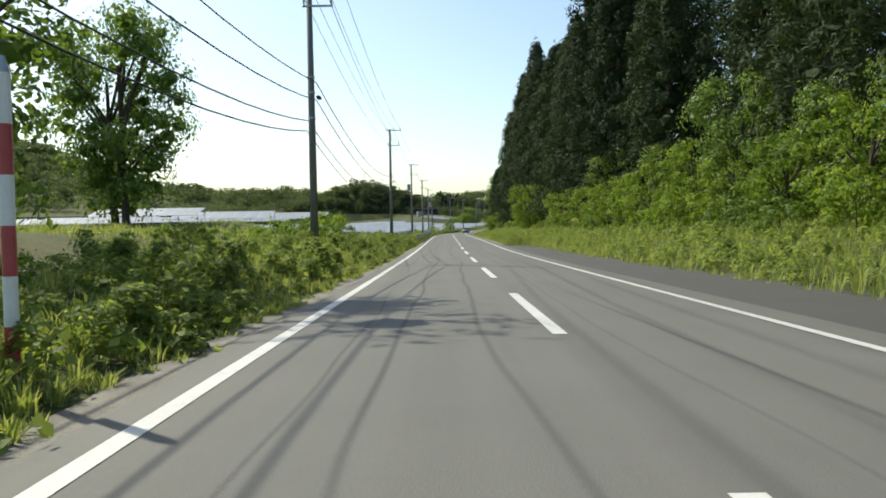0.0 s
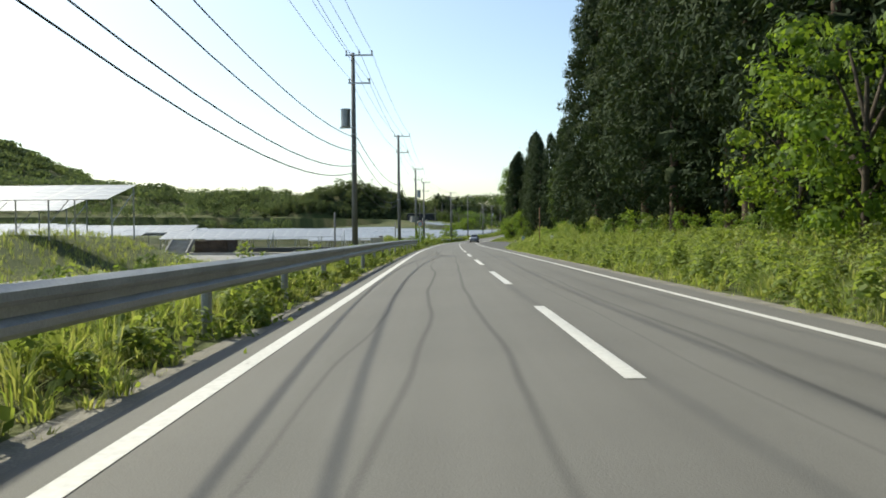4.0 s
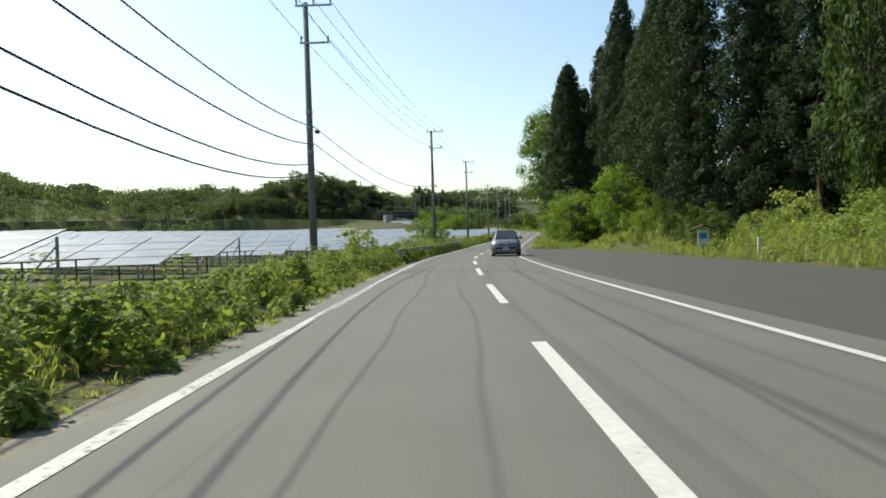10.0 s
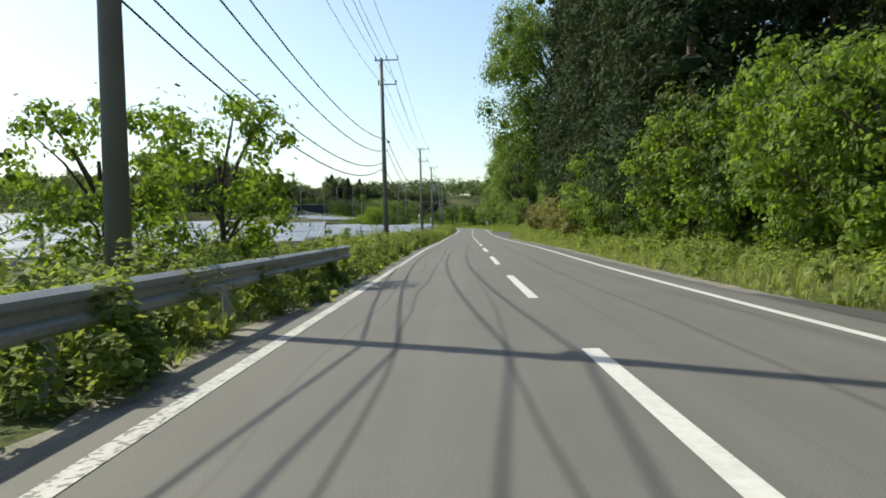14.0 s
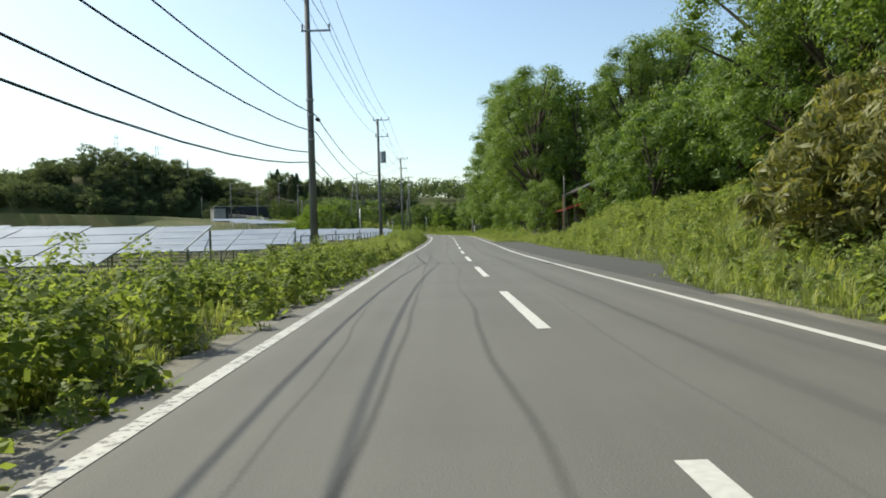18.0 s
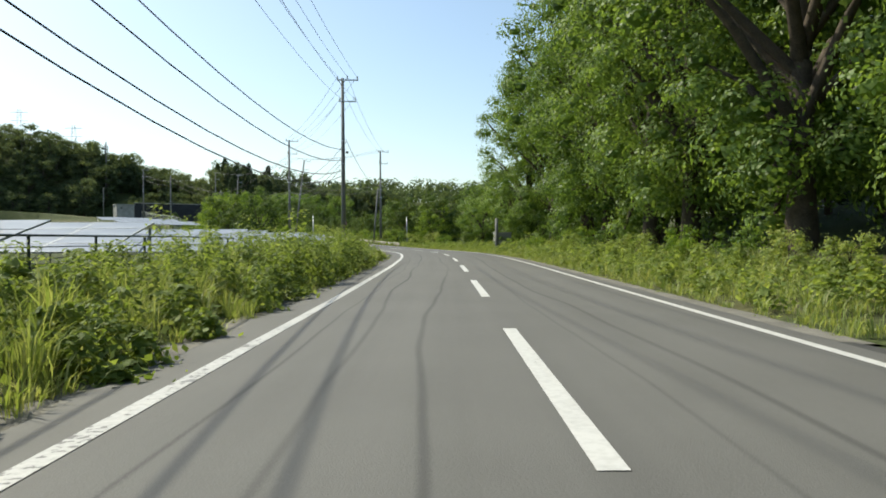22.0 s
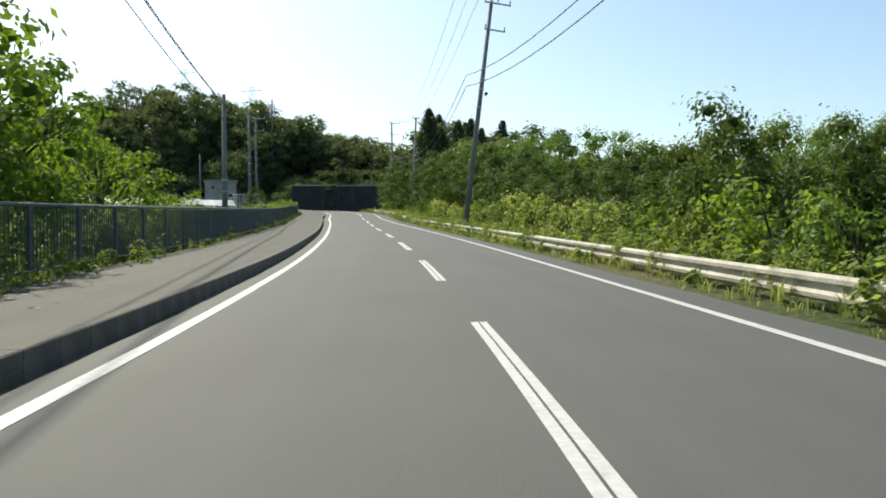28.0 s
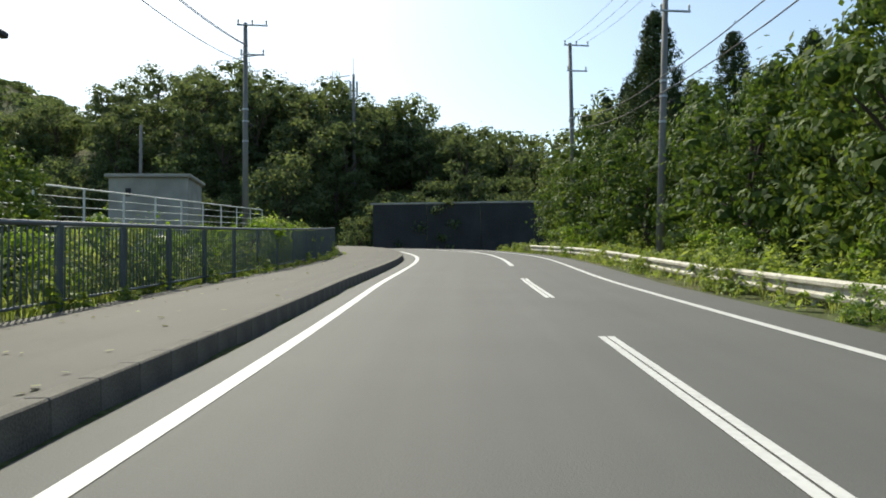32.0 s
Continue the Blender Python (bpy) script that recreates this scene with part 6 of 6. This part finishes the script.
def car(m):
    """A compact crossover, 4.36 m long, 1.8 m wide and 1.56 m high; its nose points to -y."""
    t = thing("car", "silver compact crossover car on the road", "car", m)
    # stations: y, sill, bumper line, shoulder height, half widths at sill, side and shoulder
    st = [(-2.18, 0.36, 0.52, 0.62, 0.55, 0.60, 0.50), (-2.1, 0.22, 0.5, 0.76, 0.70, 0.76, 0.66), (-1.9, 0.2, 0.55, 0.9, 0.80, 0.87, 0.74),
          (-1.5, 0.2, 0.6, 0.97, 0.84, 0.9, 0.78), (-1.0, 0.2, 0.62, 1.02, 0.84, 0.87, 0.78), (-0.6, 0.2, 0.62, 1.04, 0.84, 0.85, 0.78), (0.3, 0.2, 0.62, 1.06, 0.84, 0.85, 0.78),
          (0.9, 0.2, 0.64, 1.1, 0.84, 0.87, 0.77), (1.35, 0.22, 0.66, 1.14, 0.84, 0.9, 0.76), (1.85, 0.26, 0.66, 1.12, 0.8, 0.87, 0.7), (2.18, 0.4, 0.7, 1.02, 0.68, 0.74, 0.6)]
    vs, fs = [], []
    for y, z0, z1, z2, w0, w1, w2 in st:
        half = [(w0 * 0.9, z0), (w0, z0 + 0.05), (w1, (z0 + z1) / 2), (w1, z1), (w1 * 0.975, (z1 + z2) / 2 + 0.03), (w2 + 0.02, z2), (w2 * 0.6, z2 + 0.025), (0, z2 + 0.035)]
        vs += [(-x, y, z) for x, z in half] + [(x, y, z) for x, z in reversed(half[:-1])]
    n = 15
    for i in range(len(st) - 1):
        for k in range(n):
            fs.append((i * n + k, i * n + (k + 1) % n, (i + 1) * n + (k + 1) % n, (i + 1) * n + k))
    fs += [tuple(range(n))[::-1], tuple((len(st) - 1) * n + k for k in range(n))]
    part("body", mesh_of("body", vs, fs, CAR_PAINT, True), CAR_PAINT, t)
    # cabin: stations y, base height, roof height, base half width, roof half width
    cab = [(-1.02, 1.03, 1.05, 0.70, 0.66), (-0.55, 1.04, 1.32, 0.76, 0.64), (-0.18, 1.05, 1.5, 0.77, 0.6), (0.35, 1.06, 1.555, 0.77, 0.58), (0.95, 1.1, 1.52, 0.75, 0.56), (1.5, 1.12, 1.4, 0.7, 0.54), (2.0, 1.06, 1.14, 0.6, 0.52)]
    vs, fs = [], []
    for y, z0, z1, w0, w1 in cab:
        half = [(w0, z0 - 0.05), (w0 * 0.985, z0), (w1, z1 - 0.03), (w1 * 0.8, z1), (0, z1 + 0.015)]
        vs += [(-x, y, z) for x, z in half] + [(x, y, z) for x, z in reversed(half[:-1])]
    n = 9
    for i in range(len(cab) - 1):
        for k in range(n - 1):
            fs.append((i * n + k, i * n + k + 1, (i + 1) * n + k + 1, (i + 1) * n + k))
    part("cabin", mesh_of("cabin", vs, fs, CAR_PAINT, True), CAR_PAINT, t)

    def pane(name, pts, mat, lift=0.012):
        c = sum((Vector(p) for p in pts), Vector()) / len(pts)
        nor = (Vector(pts[1]) - Vector(pts[0])).cross(Vector(pts[2]) - Vector(pts[0])).normalized()
        if nor.dot(c - Vector((0, 0.3, 0.9))) < 0:
            nor = -nor
        top = [Vector(p) + nor * lift for p in pts]
        low = [Vector(p) - nor * 0.02 for p in pts]
        k = len(pts)
        f = [tuple(range(k))] + [(i, (i + 1) % k, (i + 1) % k + k, i + k) for i in range(k)]
        return part(name, mesh_of(name, top + low, f, mat), mat, t)

    pane("windscreen", [(-0.64, -1.0, 1.07), (0.64, -1.0, 1.07), (0.53, -0.2, 1.49), (-0.53, -0.2, 1.49)], CAR_GLASS, 0.03)
    pane("rear_window", [(-0.5, 1.52, 1.4), (0.5, 1.52, 1.4), (0.5, 1.96, 1.17), (-0.5, 1.96, 1.17)], CAR_GLASS, 0.03)
    for sx in (-1, 1):
        pane("side_window", [(sx * 0.755, -0.5, 1.08), (sx * 0.765, 0.25, 1.09), (sx * 0.61, 0.25, 1.49), (sx * 0.625, -0.15, 1.44)], CAR_GLASS, 0.02)
        pane("side_window", [(sx * 0.765, 0.32, 1.09), (sx * 0.745, 0.95, 1.13), (sx * 0.6, 0.95, 1.46), (sx * 0.61, 0.32, 1.49)], CAR_GLASS, 0.02)
        mir = part("wing_mirror", box(B(), (0.2, 0.1, 0.14), (sx * 0.94, -0.55, 1.1), Matrix.Rotation(sx * 0.2, 4, "Z"), 0.035), CAR_BLACK, t, "black wing mirror")
        part("mirror_arm", rod(B(), (sx * 0.78, -0.53, 1.06), (sx * 0.9, -0.54, 1.09), 0.02, None, 6), CAR_BLACK, mir)
        # head lamps sweep back round the corner
        lamp = part("headlight", mesh_of("headlight", [(sx * 0.44, -2.13, 0.72), (sx * 0.70, -2.02, 0.75), (sx * 0.87, -1.72, 0.83), (sx * 0.86, -1.68, 0.91), (sx * 0.68, -2.0, 0.84), (sx * 0.44, -2.12, 0.775),
                                                       (sx * 0.44, -2.0, 0.72), (sx * 0.66, -1.9, 0.75), (sx * 0.8, -1.7, 0.83), (sx * 0.8, -1.66, 0.91), (sx * 0.64, -1.9, 0.84), (sx * 0.44, -2.0, 0.775)],
                                            [(0, 1, 4, 5), (1, 2, 3, 4), (0, 5, 11, 6), (5, 4, 10, 11), (4, 3, 9, 10), (0, 1, 7, 6), (1, 2, 8, 7), (2, 3, 9, 8)], LAMP), LAMP, t, "slim clear swept-back headlight")
        part("brow", mesh_of("brow", [(sx * 0.44, -2.14, 0.70), (sx * 0.70, -2.03, 0.73), (sx * 0.88, -1.72, 0.81), (sx * 0.88, -1.72, 0.83), (sx * 0.70, -2.03, 0.75), (sx * 0.44, -2.14, 0.72)], [(0, 1, 4, 5), (1, 2, 3, 4)], CAR_BLACK), CAR_BLACK, lamp)
        part("fog_lamp", box(B(), (0.05, 0.06, 0.2), (sx * 0.745, -2.0, 0.5), Matrix.Rotation(sx * 0.5, 4, "Z"), 0.01), CAR_BLACK, t)
        for y in (-1.32, 1.32):
            w = part("wheel", rod(B(), (sx * 0.7, y, 0.335), (sx * 0.84, y, 0.335), 0.2, None, 20), CAR_BLACK, t)
            tb = B()
            rod(tb, (sx * 0.68, y, 0.335), (sx * 0.885, y, 0.335), 0.335, None, 28)
            part("tyre", tb, TYRE, w)
            rb = B()
            rod(rb, (sx * 0.886, y, 0.335), (sx * 0.9, y, 0.335), 0.06, None, 14)
            for k in range(5):
                a = k * 2 * math.pi / 5 + 0.3
                rod(rb, (sx * 0.892, y + 0.05 * math.cos(a), 0.335 + 0.05 * math.sin(a)), (sx * 0.892, y + 0.235 * math.cos(a), 0.335 + 0.235 * math.sin(a)), 0.025, 0.035, 6)
            part("rim", rb, RIM, w, "five-spoke alloy rim")
            av, af = [], []
            for k in range(15):
                a = math.pi * k / 14
                for q, rr_ in ((0.84, 0.345), (0.905, 0.345), (0.9, 0.42), (0.84, 0.42)):
                    av.append((sx * q, y + rr_ * math.cos(a), 0.335 + rr_ * math.sin(a)))
                if k:
                    af += [(4 * k - 4 + e, 4 * k - 4 + (e + 1) % 4, 4 * k + (e + 1) % 4, 4 * k + e) for e in range(4)]
            arch = mesh_of("wheel_arch", av, af, CAR_BLACK, True)
            part("wheel_arch", arch, CAR_BLACK, t)
        part("sill_trim", box(B(), (0.05, 1.9, 0.1), (sx * 0.845, 0, 0.25), None, 0.015), CAR_BLACK, t)
        part("door_line", box(B(), (0.006, 0.012, 0.55), (sx * 0.853, 0.28, 0.75)), CAR_BLACK, t)
    part("upper_grille", box(B(), (0.98, 0.08, 0.075), (0, -2.155, 0.7), None, 0.015), CAR_BLACK, t)
    part("under_bumper", box(B(), (1.5, 0.3, 0.14), (0, -1.98, 0.2), None, 0.04), CAR_BLACK, t)
    pane("black_roof", [(-0.5, -0.16, 1.51), (0.5, -0.16, 1.51), (0.5, 1.4, 1.45), (-0.5, 1.4, 1.45)], CAR_GLASS, 0.05)
    part("badge", disc(B(), 0.055, -2.2, -2.215, 18), RIM, t).location = (0, 0, 0.7)
    pane("lower_grille", [(-0.56, -2.2, 0.58), (0.56, -2.2, 0.58), (0.74, -2.12, 0.33), (-0.74, -2.12, 0.33)], CAR_BLACK, 0.02)
    part("front_lip", box(B(), (1.36, 0.1, 0.05), (0, -2.13, 0.27), None, 0.015), CAR_PAINT, t)
    pl = part("number_plate", box(B(), (0.33, 0.02, 0.165), (0, -2.235, 0.47), None, 0.004), SIGN_WHITE, t, "white number plate with plain dark bars")
    part("bar", box(B(), (0.16, 0.004, 0.025), (0, -2.247, 0.525)), CAR_GREY, pl)
    part("bar", box(B(), (0.25, 0.004, 0.055), (0, -2.247, 0.455)), CAR_GREY, pl)
    for sx in (-1, 1):
        part("wiper", box(B(), (0.5, 0.02, 0.015), (sx * 0.28, -1.03, 1.08), Matrix.Rotation(sx * 0.1, 4, "Z")), CAR_BLACK, t)
    return t


car(Matrix.Translation(spot(223.3, 1.8, 0.035)) @ Matrix.Rotation(radians(heading(224)), 4, "Z"))

# ---- road details ----
def patch(s, lat, length, width, mat, label, seed):
    """A flat mended spot with an uneven edge."""
    rng = np.random.default_rng(seed)
    vs = []
    for k in range(20):
        a = 2 * math.pi * k / 20
        r = rng.uniform(0.8, 1.1)
        l = lat + width / 2 * r * math.copysign(abs(math.sin(a)) ** 0.7, math.sin(a))
        vs.append(spot(s + length / 2 * r * math.copysign(abs(math.cos(a)) ** 0.7, math.cos(a)), l, road_up(l) + 0.004))
    ob = new("road_patch", mesh_of("road_patch", vs, [tuple(range(20))], mat))
    return tagged(ob, label, "road patch", kind="structure")


for k, (s, l, a, w) in enumerate(((73.5, -0.75, 2.2, 0.5), (69.2, -0.5, 1.2, 0.35), (133, -0.9, 2.0, 0.45), (168.3, 1.4, 0.5, 1.3), (405.8, 1.6, 0.4, 1.0), (448.6, -1.9, 0.5, 1.4), (231, 0.9, 0.3, 1.0))):
    patch(s, l, a, w, SEALER, "dark tar-mended patch in the asphalt", 80 + k)
mh = thing("manhole", "round iron manhole cover set in the road", "manhole cover", Matrix.Translation(spot(445.2, -2.1, road_up(2.1) - 0.01)), kind="structure")
IRON = rough_mat("worn_iron", (0.02, 0.02, 0.021), (0.05, 0.049, 0.048), 6.0, 60.0, 0.6, 0.2, 0.4)
part("ring", ring(B(), 0.3, 0.34, 0), IRON, mh).rotation_euler = (-math.pi / 2, 0, 0)
mh.children[0].location = (0, 0, 0.016)
part("cover", rod(B(), (0, 0, -0.05), (0, 0, 0.018), 0.3, None, 28), IRON, mh)
b = B()
for i in range(-3, 4):
    for j in range(-3, 4):
        if i * i + j * j < 11:
            box(b, (0.05, 0.05, 0.006), (i * 0.075, j * 0.075, 0.02))
part("pattern", b, IRON, mh)


# ---- litter of leaves and grit on the footway ----
rng = np.random.default_rng(91)
n = 900
gs, gl = rng.uniform(447, 552, n), rng.uniform(-6.1, -3.6, n)
gl = np.where(rng.uniform(size=n) < 0.6, -6.15 + np.abs(rng.normal(0, 0.35, n)), gl)
c = np.array([spot(a, b, 0.178 + 0.01 * rng.uniform()) for a, b in zip(gs, gl)])
tagged(new("leaf_litter", quads_mesh("leaf_litter", leaves(c, 0.09, None, 6.0, 0.6, rng), OLIVE_LEAF)), "dry leaves and grit lying on the footway", "leaf litter", kind="stuff")
# concrete box under the trees
t = thing("concrete_box", "weathered concrete service box under the trees", "service box", Matrix.Translation(on_ground(429, 7.2)) @ Matrix.Rotation(radians(heading(429)), 4, "Z"))
part("body", box(B(), (1.3, 1.1, 1.5), (0, 0, 0.65), None, 0.02), CONCRETE, t)
part("lid", box(B(), (1.4, 1.2, 0.1), (0, 0, 1.45), None, 0.02), CONCRETE, t)
